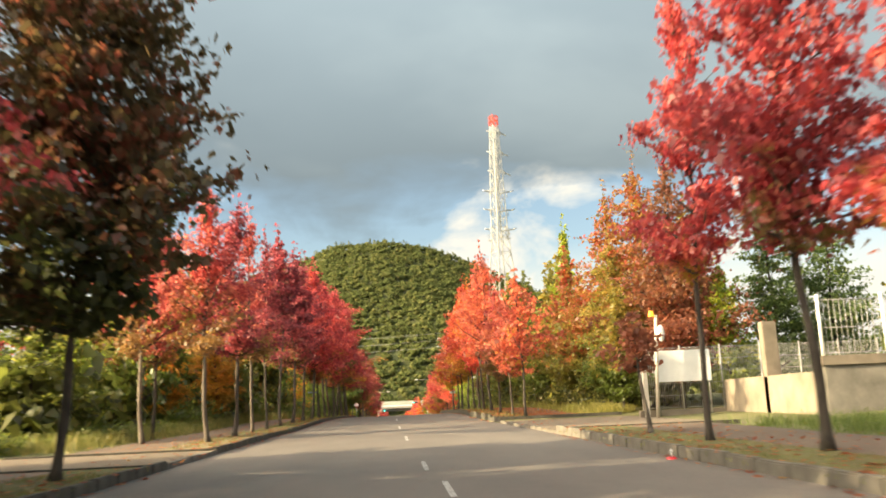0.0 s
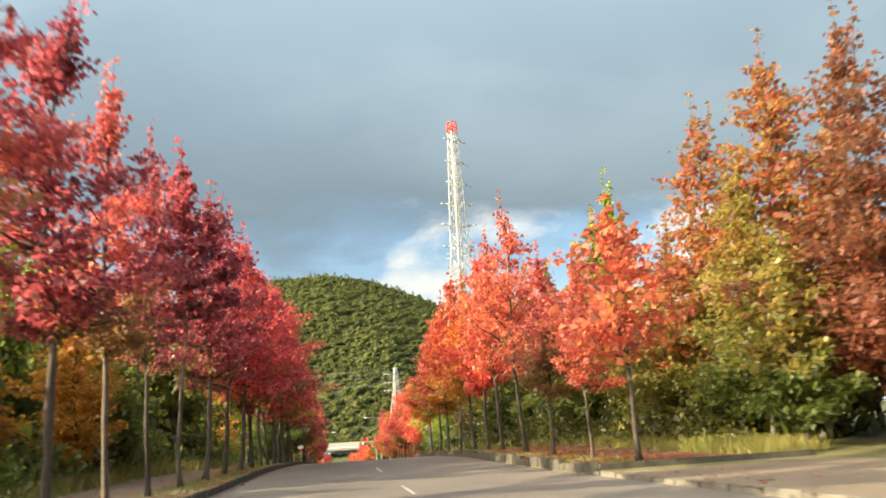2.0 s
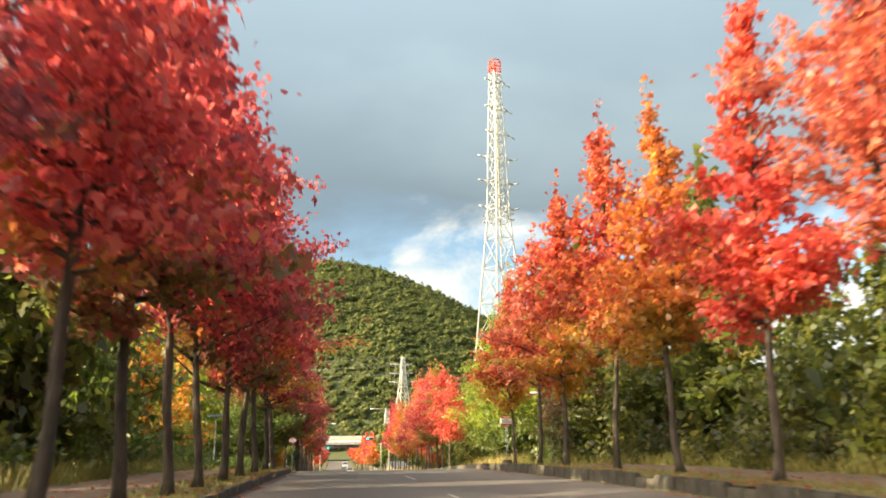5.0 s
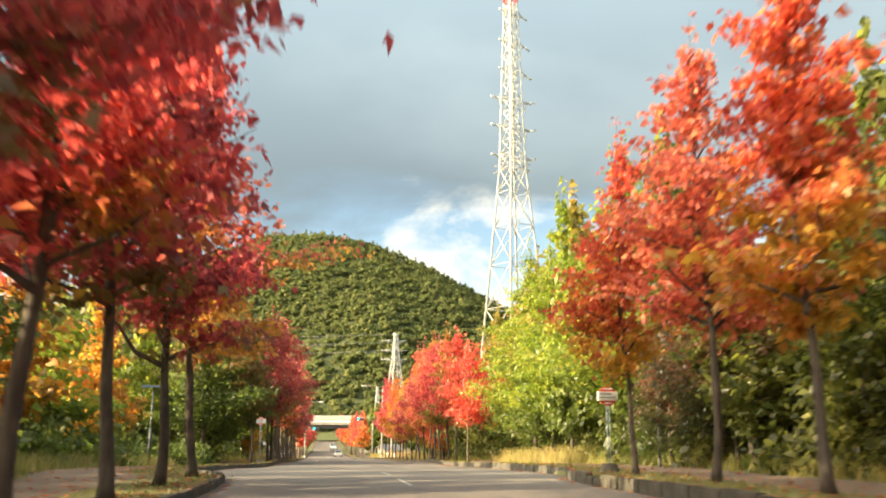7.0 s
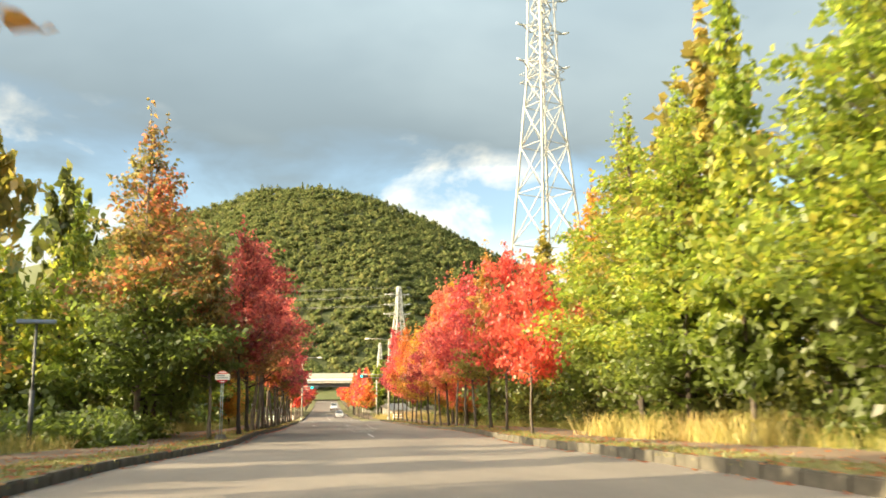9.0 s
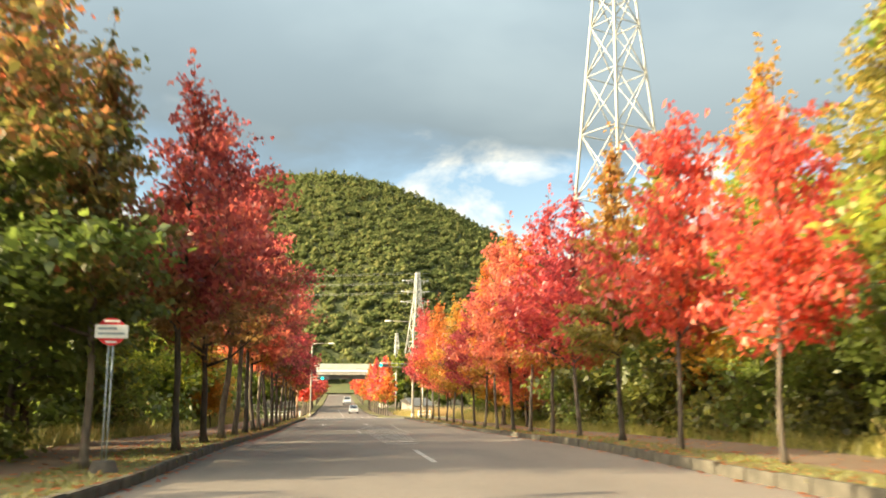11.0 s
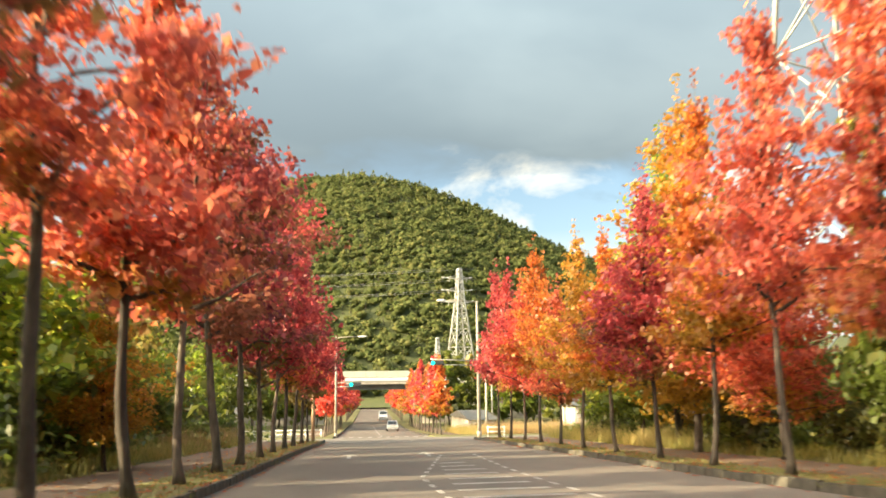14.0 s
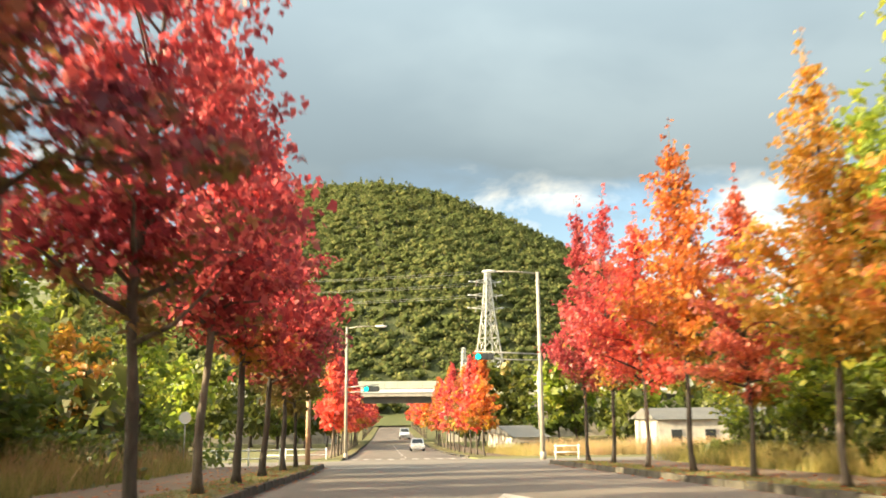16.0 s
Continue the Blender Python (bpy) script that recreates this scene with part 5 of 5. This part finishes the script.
tower = lattice_tower("pylon", 26.5, 181.2, prof(181.2), 25, 40.2, 68.0, (4.3, 1.32, 0.92, 0.66), [(41.6, 2.9, 3.5, 0.5), (46.0, 2.9, 3.5, 0.5), (50.2, 2.9, 3.4, 0.5), (55.2, 1.3, 2.9, -0.35), (59.6, 1.3, 2.6, -0.3), (64.4, 1.2, 2.2, -0.3)], 0.12, "tall slender white steel pylon with a red top")
part("platform", tubes_mesh("platform", [([(-2.2, -2.2, 39.6), (1.5, -2.2, 39.6), (1.5, 1.5, 39.6), (-2.2, 1.5, 39.6), (-2.2, -2.2, 39.6)], [0.08] * 5), ([(-2.2, -2.2, 40.6), (1.5, -2.2, 40.6), (1.5, 1.5, 40.6), (-2.2, 1.5, 40.6), (-2.2, -2.2, 40.6)], [0.05] * 5)], LATTICE, 4), tower)
ladder = []
for s in (-0.25, 0.25):
    ladder.append(([(-0.9 + s, -1.5, 40.8), (-0.5 + s, -0.9, 65.5)], [0.05, 0.05]))
for i in range(60):
    h = 41.1 + i * 0.4
    u = (h - 40.8) / 24.7
    ladder.append(([(-1.15 + 0.4 * u, -1.5 + 0.6 * u, h), (-0.65 + 0.4 * u, -1.5 + 0.6 * u, h)], [0.03, 0.03]))
part("ladder", tubes_mesh("ladder", ladder, LATTICE, 4), tower)
lattice_tower("pylon", 28.3, 372, prof(372), 20, 30.0, 39.0, (4.2, 1.0, 0.85, 0.5), [(29.6, 4.8, 3.4, 0.3), (32.8, 4.6, 3.2, 0.3), (36.2, 4.4, 3.0, 0.3)], 0.17, "smaller white lattice pylon at the foot of the hill", (6, 5))
lattice_tower("pylon", 22.0, 372, prof(372), 20, 14.0, 20.0, (1.0, 0.6, 0.5, 0.3), [], 0.10, "slim white lattice mast below the hill", (6, 4))
WIRE = plain("power_line", (0.35, 0.35, 0.34), 0.5, 0.5, 0.05, 1.0, 0.0)
for h, dx in ((25.0, 4.6), (28.0, 4.4), (31.0, 4.2)):
    for sgn in (-1, 1):
        pts = []
        for i in range(17):
            u = i / 16
            pts.append((28.3 + sgn * dx - 240 * u, 372 + 40 * u, h + 3 - 26 * u * (1 - u) + 14 * u))
        tagged(new("power_line", tubes_mesh("power_line", [(pts, [0.035] * 17)], WIRE, 4)), "thin power line from the pylon across the hill", "power line", "power lines")


# ---- bridge over the avenue ----
def build_bridge():
    y0, y1, top = 300.0, 311.0, 3.55
    thing = tagged(new("road_bridge"), "white concrete road bridge crossing over the avenue", "bridge")
    def slab(name, x0, x1, ya, yb, za, zb, mat, label=""):
        bm = bmesh.new()
        box(bm, x0, x1, ya, yb, za, zb, 0.05)
        return part(name, bm_mesh(name, bm, mat), thing, label)
    slab("deck", -70, 90, y0, y1, 1.9, 2.55, CONCRETE)
    slab("parapet", -70, 90, y0 - 0.12, y0 + 0.25, 2.5, top - 0.45, WHITE, "white painted parapet")
    slab("parapet", -70, 90, y1 - 0.25, y1 + 0.12, 2.5, top - 0.45, WHITE)
    for k in range(4):
        y = y0 + 1.6 + k * 2.6
        slab("girder", -70, 90, y - 0.25, y + 0.25, 0.95, 1.9, plain("girder_paint", (0.22, 0.225, 0.22), 0.6, 0.2, 0.15, 0.5, 0.05) if k == 0 else STEEL)
    rail = []
    for i in range(81):
        x = -70 + i * 2.0
        rail.append(([(x, y0, top - 0.5), (x, y0, top + 0.75)], [0.05, 0.05]))
    for h in (0.05, 0.4, 0.75):
        rail.append(([(-70, y0, top + h), (90, y0, top + h)], [0.05, 0.05]))
    part("railing", tubes_mesh("railing", rail, STEEL, 5), thing)
    bmx = bmesh.new()
    box(bmx, -70, 90, y0 - 0.04, y0 - 0.01, top - 0.35, top + 0.8)
    part("noise_barrier", bm_mesh("noise_barrier", bmx, plain("barrier_panel", (0.50, 0.54, 0.46), 0.6, 0, 0.12, 0.6, 0.05)), thing, "pale green barrier panel")
    for x in (-6.6, 13.4):
        slab("pier", x - 0.9, x + 0.9, y0 + 1, y1 - 1, prof(300) - 0.2, 0.95, CONCRETE)
    for x0, x1 in ((-70, -7.5), (14.3, 90)):
        slab("abutment", x0, x1, y0 + 0.6, y1 - 0.6, prof(300) - 0.3, 0.95, WALLSTONE)


build_bridge()


# ---- bus stops, signs, lamps, signals ----
def disc(bm, r, y0, y1, z, sides=28):
    bmesh.ops.create_cone(bm, cap_ends=True, segments=sides, radius1=r, radius2=r, depth=y1 - y0, matrix=Matrix.Translation((0, (y0 + y1) / 2, z)) @ Matrix.Rotation(math.pi / 2, 4, "X"))


def bus_stop(x, y, turn, h=2.75):
    thing = new("bus_stop_sign")
    thing.matrix_basis = pose(x, y, prof(y) + (right_lift(y) if x > 0 else 0.13) - 0.02, 0, 0, turn)
    bm = bmesh.new()
    bmesh.ops.create_cone(bm, cap_ends=True, segments=20, radius1=0.30, radius2=0.20, depth=0.24, matrix=Matrix.Translation((0, 0, 0.12)))
    part("base", bm_mesh("base", bm, BASE), thing, "round concrete base")
    for s in (-0.04, 0.04):
        rod("pole", (s, 0, 0.2), (s, 0, h - 0.55), 0.016, GREY, thing)
    bm = bmesh.new()
    disc(bm, 0.27, -0.02, 0.02, h - 0.33)
    face = part("disc", bm_mesh("disc", bm, SIGNRED), thing, "red round sign face")
    panel = part("panel", box_mesh("panel", (-0.30, 0.30, -0.04, 0.04, h - 0.46, h - 0.20), WHITE, 0.01), thing, "white panel")
    bars = [(-0.24, 0.10, h - 0.30, h - 0.25), (-0.24, 0.24, h - 0.39, h - 0.35), (-0.15, 0.15, h - 0.15, h - 0.11), (-0.10, 0.10, h - 0.55, h - 0.51)]
    for k, (x0, x1, z0, z1) in enumerate(bars):
        part("bar", box_mesh("bar", (x0, x1, -0.046, -0.041, z0, z1) if k < 2 else (x0, x1, -0.026, -0.021, z0, z1), GREY if k < 2 else WHITE), panel if k < 2 else face)
    return tagged(thing, "red and white bus stop sign on steel poles", "bus stop", "bus stop signs")


marker = tagged(new("kerb_marker"), "small red and white marker at the foot of the kerb", "marker")
marker.matrix_basis = pose(6.36, 16.85, prof(16.85))
bm = bmesh.new()
bmesh.ops.create_cone(bm, cap_ends=True, segments=16, radius1=0.11, radius2=0.07, depth=0.05, matrix=Matrix.Translation((0, 0, 0.025)))
part("base", bm_mesh("base", bm, SIGNRED), marker, "red base")
rod("stick", (0, 0, 0.04), (0, 0, 0.2), 0.015, WHITE, marker, "white stick")
bus_stop(7.8, 91.8, 6, 2.42)
bus_stop(-3.72, 125.6, 6, 3.0)


def blank_panel(x, y, turn):
    thing = new("panel_lamp_post")
    thing.matrix_basis = pose(x, y, prof(y) + 0.12, 0, 0, turn)
    rod("pole", (0, 0, 0), (0, 0, 4.3), 0.05, DARK, thing)
    rod("sleeve", (0, 0, 0), (0, 0, 2.0), 0.09, DARK, thing)
    part("panel", box_mesh("panel", (-0.63, 0.63, -0.20, 0.20, 4.28, 4.42), BLUE, 0.03), thing, "plain blue-grey panel")
    return tagged(thing, "slim dark lamp post with a blue-grey panel on top", "lamp post")


blank_panel(-9.4, 119, 12)


def round_sign(x, y, turn, h=2.3):
    thing = new("round_road_sign")
    thing.matrix_basis = pose(x, y, prof(y) + 0.12, 0, 0, turn)
    rod("pole", (0, 0, 0), (0, 0, h), 0.03, STEEL, thing)
    bm = bmesh.new()
    disc(bm, 0.26, -0.05, -0.03, h - 0.1)
    part("disc", bm_mesh("disc", bm, WHITE), thing)
    return tagged(thing, "round pale road sign on a grey pole", "sign")


round_sign(-7.4, 201, 0)


def street_lamp(x, y, h, reach, turn, steel=STEEL):
    thing = new("street_lamp")
    thing.matrix_basis = pose(x, y, prof(y), 0, 0, turn)
    rod("pole", (0, 0, 0), (0, 0, h), h * (0.0085 if h < 6 else 0.0135), steel, thing, "", 10, h * (0.005 if h < 6 else 0.0085))
    rod("base_plate", (0, 0, 0), (0, 0, 0.5), h * (0.014 if h < 6 else 0.017), steel, thing, "", 10)
    part("arm", tubes_mesh("arm", [([(0, 0, h - 0.1), (reach * 0.5, 0, h + 0.04), (reach, 0, h + 0.05)], [0.05, 0.045, 0.04])], steel, 6), thing)
    bm = bmesh.new()
    bmesh.ops.create_uvsphere(bm, u_segments=16, v_segments=8, radius=1, matrix=Matrix.Translation((reach + 0.32 * (1 if reach > 0 else -1), 0, h + 0.05)) @ Matrix.Diagonal((0.48, 0.16, 0.11, 1)))
    part("lamp_head", bm_mesh("lamp_head", bm, WHITE, True), thing, "white lamp head")
    return tagged(thing, "grey steel street lamp with a white head", "street lamp", "street lamps")


def traffic_light(pole, reach, h):
    """Horizontal three-light signal on an arm of its lamp post."""
    part("signal_arm", tubes_mesh("signal_arm", [([(0, 0, h + 0.15), (reach, 0, h + 0.35)], [0.05, 0.04]), ([(0, 0, h - 0.25), (reach, 0, h - 0.15)], [0.045, 0.035])], STEEL, 6), pole)
    s = 1 if reach > 0 else -1
    x0 = reach - 1.25 * s
    a, b = min(x0, reach), max(x0, reach)
    body = part("signal_box", box_mesh("signal_box", (a, b, -0.16, 0.05, h - 0.2, h + 0.22), DARK, 0.06), pole, "dark horizontal signal box")
    for k in range(3):
        bm = bmesh.new()
        disc(bm, 0.165, -0.20, -0.165, h)
        me = bm_mesh("lens", bm, TEAL if k == 0 else DARK)
        ob = part("lens", me, body, "glowing blue-green lens" if k == 0 else "")
        ob.matrix_basis = pose(a + 0.22 + k * 0.40, 0, 0)


lamp_l = street_lamp(-1.62, 231.0, 10.3, 2.4, 0, POLE)
traffic_light(lamp_l, 2.6, 5.4)
street_lamp(11.6, 97.4, 4.0, -0.75, 20, DARK)
lamp_r = street_lamp(11.65, 219.5, 12.4, -3.0, 0, POLE)
traffic_light(lamp_r, -4.4, 6.7)
post = tagged(new("utility_post"), "brown wooden post beside the footpath", "post")
post.matrix_basis = pose(-2.75, 208.4, prof(208.4) - 0.05)
rod("shaft", (0, 0, 0), (0, 0, 4.4), 0.14, WOOD, post, "", 10, 0.11)
for x, y, h in ((14.8, 236, 6.5), (12.9, 262, 7.5), (19.5, 262, 9.0)):
    p = tagged(new("utility_post"), "pale concrete utility post beyond the crossing", "post", "utility posts")
    p.matrix_basis = pose(x, y, prof(y))
    rod("shaft", (0, 0, 0), (0, 0, h), 0.13, CONCRETE, p, "", 10, 0.09)
    rod("crossbar", (-0.5, 0, h - 0.5), (0.5, 0, h - 0.5), 0.04, STEEL, p)


def guard_rail(x, y, length, turn):
    thing = new("guard_rail")
    thing.matrix_basis = pose(x, y, prof(y), 0, 0, turn)
    for k in range(int(length / 1.5) + 1):
        rod("post", (k * 1.5, 0, 0), (k * 1.5, 0, 0.95), 0.045, WHITE, thing)
    for h in (0.45, 0.85):
        rod("rail", (-0.1, 0, h), (length + 0.1, 0, h), 0.035, WHITE, thing)
    return tagged(thing, "white painted pipe guard rail at the crossing", "guard rail", "guard rails")


guard_rail(12.3, 218.6, 1.5, 0)
guard_rail(-8.4, 206.0, 4.5, 0)
guard_rail(-7.5, 229.0, 4.5, 0)


# ---- gate, fence and walls by the driveway ----
def gate_place():
    pole = new("warning_light_pole")
    pole.matrix_basis = pose(12.75, 37.6, prof(37.6) + 0.1)
    rod("pole", (0, 0, 0), (0.28, 0, 4.55), 0.085, POLEPAINT, pole, "", 10, 0.07)
    bm = bmesh.new()
    bmesh.ops.create_cone(bm, cap_ends=True, segments=16, radius1=0.13, radius2=0.10, depth=0.24, matrix=Matrix.Translation((0.08, 0, 4.62)))
    part("beacon", bm_mesh("beacon", bm, AMBER), pole, "orange warning beacon")
    bm = bmesh.new()
    bmesh.ops.create_uvsphere(bm, u_segments=16, v_segments=8, radius=1, matrix=Matrix.Translation((0.42, -0.1, 3.72)) @ Matrix.Diagonal((0.17, 0.12, 0.38, 1)))
    part("mirror", bm_mesh("mirror", bm, WHITE, True), pole, "white oval mirror back")
    tagged(pole, "white steel pole with an orange beacon beside a gate", "pole")
    g = new("gate_post")
    g.matrix_basis = pose(12.35, 37.8, prof(37.8) + 0.1)
    part("shaft", box_mesh("shaft", (-0.1, 0.1, -0.1, 0.1, 0, 2.95), POLEPAINT, 0.015), g)
    tagged(g, "white square steel gate post", "gate post")
    board = new("notice_board")
    board.matrix_basis = pose(12.9, 38.0, prof(38) + 0.1)
    part("panel", box_mesh("panel", (0.0, 2.6, -0.03, 0.03, 1.55, 2.95), WHITE, 0.01), board, "blank white panel")
    for x in (0.1, 2.5):
        rod("post", (x, 0.06, 0), (x, 0.06, 3.0), 0.04, STEEL, board)
    tagged(board, "large blank white board on steel posts", "notice board")
    tagged(new("low_wall", box_mesh("low_wall", (12.2, 24.0, 38.4, 38.65, prof(38) - 0.2, prof(38) + 0.42), TANWALL, 0.02)), "low pale concrete wall under the fence", "wall")
    fence = new("mesh_fence")
    fence.matrix_basis = pose(12.4, 38.5, prof(38) + 0.4)
    for k in range(7):
        rod("post", (k * 1.9, 0, 0), (k * 1.9, 0, 2.9), 0.04, STEEL, fence)
    for k in range(6):
        lines = [([(k * 1.9 + i * 0.095, 0.0, 0.1), (k * 1.9 + i * 0.095, 0.0, 2.8)], [0.009, 0.009]) for i in range(1, 20)]
        lines += [([(k * 1.9, 0.01, h), (k * 1.9 + 1.9, 0.01, h)], [0.011, 0.011]) for h in (0.1, 0.64, 1.18, 1.72, 2.26, 2.8)]
        part("mesh_panel", tubes_mesh("mesh_panel", lines, STEEL, 4), fence)
    tagged(fence, "grey steel mesh fence on a low wall", "fence")
    wall = new("retaining_wall", box_mesh("retaining_wall", (16.2, 34.0, 29.2, 29.5, prof(30) - 0.2, prof(30) + 1.9), WALLSTONE, 0.03))
    tagged(wall, "stained grey concrete retaining wall", "wall")
    tagged(new("wall_coping", box_mesh("wall_coping", (16.1, 34.0, 29.1, 29.6, prof(30) + 1.904, prof(30) + 2.25), TANWALL, 0.02)), "pale coping along the concrete wall", "coping")
    tagged(new("retaining_wall", box_mesh("retaining_wall", (16.2, 16.5, 29.5, 38.4, prof(33) - 0.2, prof(33) + 1.7), TANWALL, 0.03)), "stained pale concrete wall along the driveway", "wall")
    tagged(new("gate_pillar", box_mesh("gate_pillar", (16.2, 16.8, 33.8, 34.2, prof(34) - 0.1, prof(34) + 3.9), TANWALL, 0.03)), "tall pale concrete gate pillar", "gate pillar")
    f2 = new("mesh_fence")
    f2.matrix_basis = pose(16.3, 29.35, prof(30) + 2.25)
    for k in range(6):
        rod("post", (k * 2.4, 0, 0), (k * 2.4, 0, 2.2), 0.06, WHITE, f2)
        lines = [([(k * 2.4 + i * 0.2, 0, 0.1), (k * 2.4 + i * 0.2, 0, 2.0)], [0.012, 0.012]) for i in range(1, 12)] + [([(k * 2.4, 0, h), (k * 2.4 + 2.4, 0, h)], [0.015, 0.015]) for h in (0.1, 1.0, 2.0)]
        part("mesh_panel", tubes_mesh("mesh_panel", lines, STEEL, 4), f2)
    tagged(f2, "grey steel fence above the concrete wall", "fence")


gate_place()


# ---- buildings beyond the crossing ----
def low_house(x0, x1, y0, y1, h, label, n):
    z = prof((y0 + y1) / 2) - 0.1
    thing = tagged(new("house"), label, "house")
    thing.matrix_basis = pose(x0, y0, z)
    w, d = x1 - x0, y1 - y0
    part("wall", box_mesh("wall", (0, w, 0, d, 0, h), CONCRETE, 0.03), thing)
    bm = bmesh.new()
    vs = [bm.verts.new(p) for p in ((-0.4, -0.4, h + 0.004), (w + 0.4, -0.4, h + 0.004), (w + 0.4, d + 0.4, h + 0.004), (-0.4, d + 0.4, h + 0.004), (-0.4, d / 2, h + 1.0), (w + 0.4, d / 2, h + 1.0))]
    for f in ((0, 1, 5, 4), (2, 3, 4, 5), (0, 4, 3), (1, 2, 5), (3, 2, 1, 0)):
        bm.faces.new([vs[i] for i in f])
    part("roof", bm_mesh("roof", bm, plain("grey_roof", (0.13, 0.125, 0.115), 0.6, 0, 0.15, 1.0, 0.1)), thing, "grey pitched roof")
    for k in range(n):
        x = w * (k + 0.5) / n
        win = part("window", box_mesh("window", (x - 0.55, x + 0.55, -0.06, 0.02, h * 0.35, h * 0.75), STEEL, 0.01), thing)
        part("pane", box_mesh("pane", (x - 0.47, x + 0.47, -0.075, -0.062, h * 0.38, h * 0.72), GLASS), win)


low_house(25.0, 40.0, 236, 243, 3.1, "low white house with a grey roof behind the grass", 5)
low_house(15.2, 18.4, 252, 276, 1.9, "low grey concrete building beyond the crossing", 2)


# ---- distant cars ----
def car(x, y, turn, truck=False):
    thing = new("truck" if truck else "car")
    thing.matrix_basis = pose(x, y, prof(y) + 0.004, 0, 0, turn)
    L, W = (5.2, 1.9) if truck else (4.1, 1.66)
    bm = bmesh.new()
    box(bm, -W / 2, W / 2, -L / 2, L / 2, 0.28, 0.85, 0.12)
    part("body", bm_mesh("body", bm, CARPAINT, False), thing)
    bm = bmesh.new()
    t = 2.0 if truck else 1.45
    lo = [(-W / 2 + 0.05, -L * 0.22, 0.8), (W / 2 - 0.05, -L * 0.22, 0.8), (W / 2 - 0.05, L * 0.38, 0.8), (-W / 2 + 0.05, L * 0.38, 0.8)]
    hi = [(-W / 2 + 0.2, -L * 0.08, t), (W / 2 - 0.2, -L * 0.08, t), (W / 2 - 0.2, L * 0.28, t), (-W / 2 + 0.2, L * 0.28, t)]
    v = [bm.verts.new(p) for p in lo + hi]
    for f in ((0, 1, 5, 4), (1, 2, 6, 5), (2, 3, 7, 6), (3, 0, 4, 7), (4, 5, 6, 7)):
        bm.faces.new([v[i] for i in f])
    part("cabin", bm_mesh("cabin", bm, CARPAINT), thing)
    part("windscreen", mesh_of("windscreen", [(-W / 2 + 0.16, -L * 0.207, 0.86), (W / 2 - 0.16, -L * 0.207, 0.86), (W / 2 - 0.26, -L * 0.098, t - 0.08), (-W / 2 + 0.26, -L * 0.098, t - 0.08)], [(0, 1, 2, 3)], GLASS), thing)
    for sx in (-1, 1):
        for sy in (-1, 1):
            bm = bmesh.new()
            bmesh.ops.create_cone(bm, cap_ends=True, segments=18, radius1=0.31, radius2=0.31, depth=0.2, matrix=Matrix.Translation((sx * (W / 2 - 0.1), sy * L * 0.31, 0.31)) @ Matrix.Rotation(math.pi / 2, 4, "Y"))
            part("wheel", bm_mesh("wheel", bm, RUBBER), thing)
        part("headlight", box_mesh("headlight", (sx * W * 0.36 - 0.14, sx * W * 0.36 + 0.14, -L / 2 - 0.02, -L / 2 + 0.05, 0.6, 0.74), WHITE, 0.02), thing)
    tagged(thing, "pale silver car far ahead on the avenue" if not truck else "pale delivery truck far ahead on the avenue", "truck" if truck else "car")


car(5.55, 266, 0)
car(5.8, 322, 0, True)
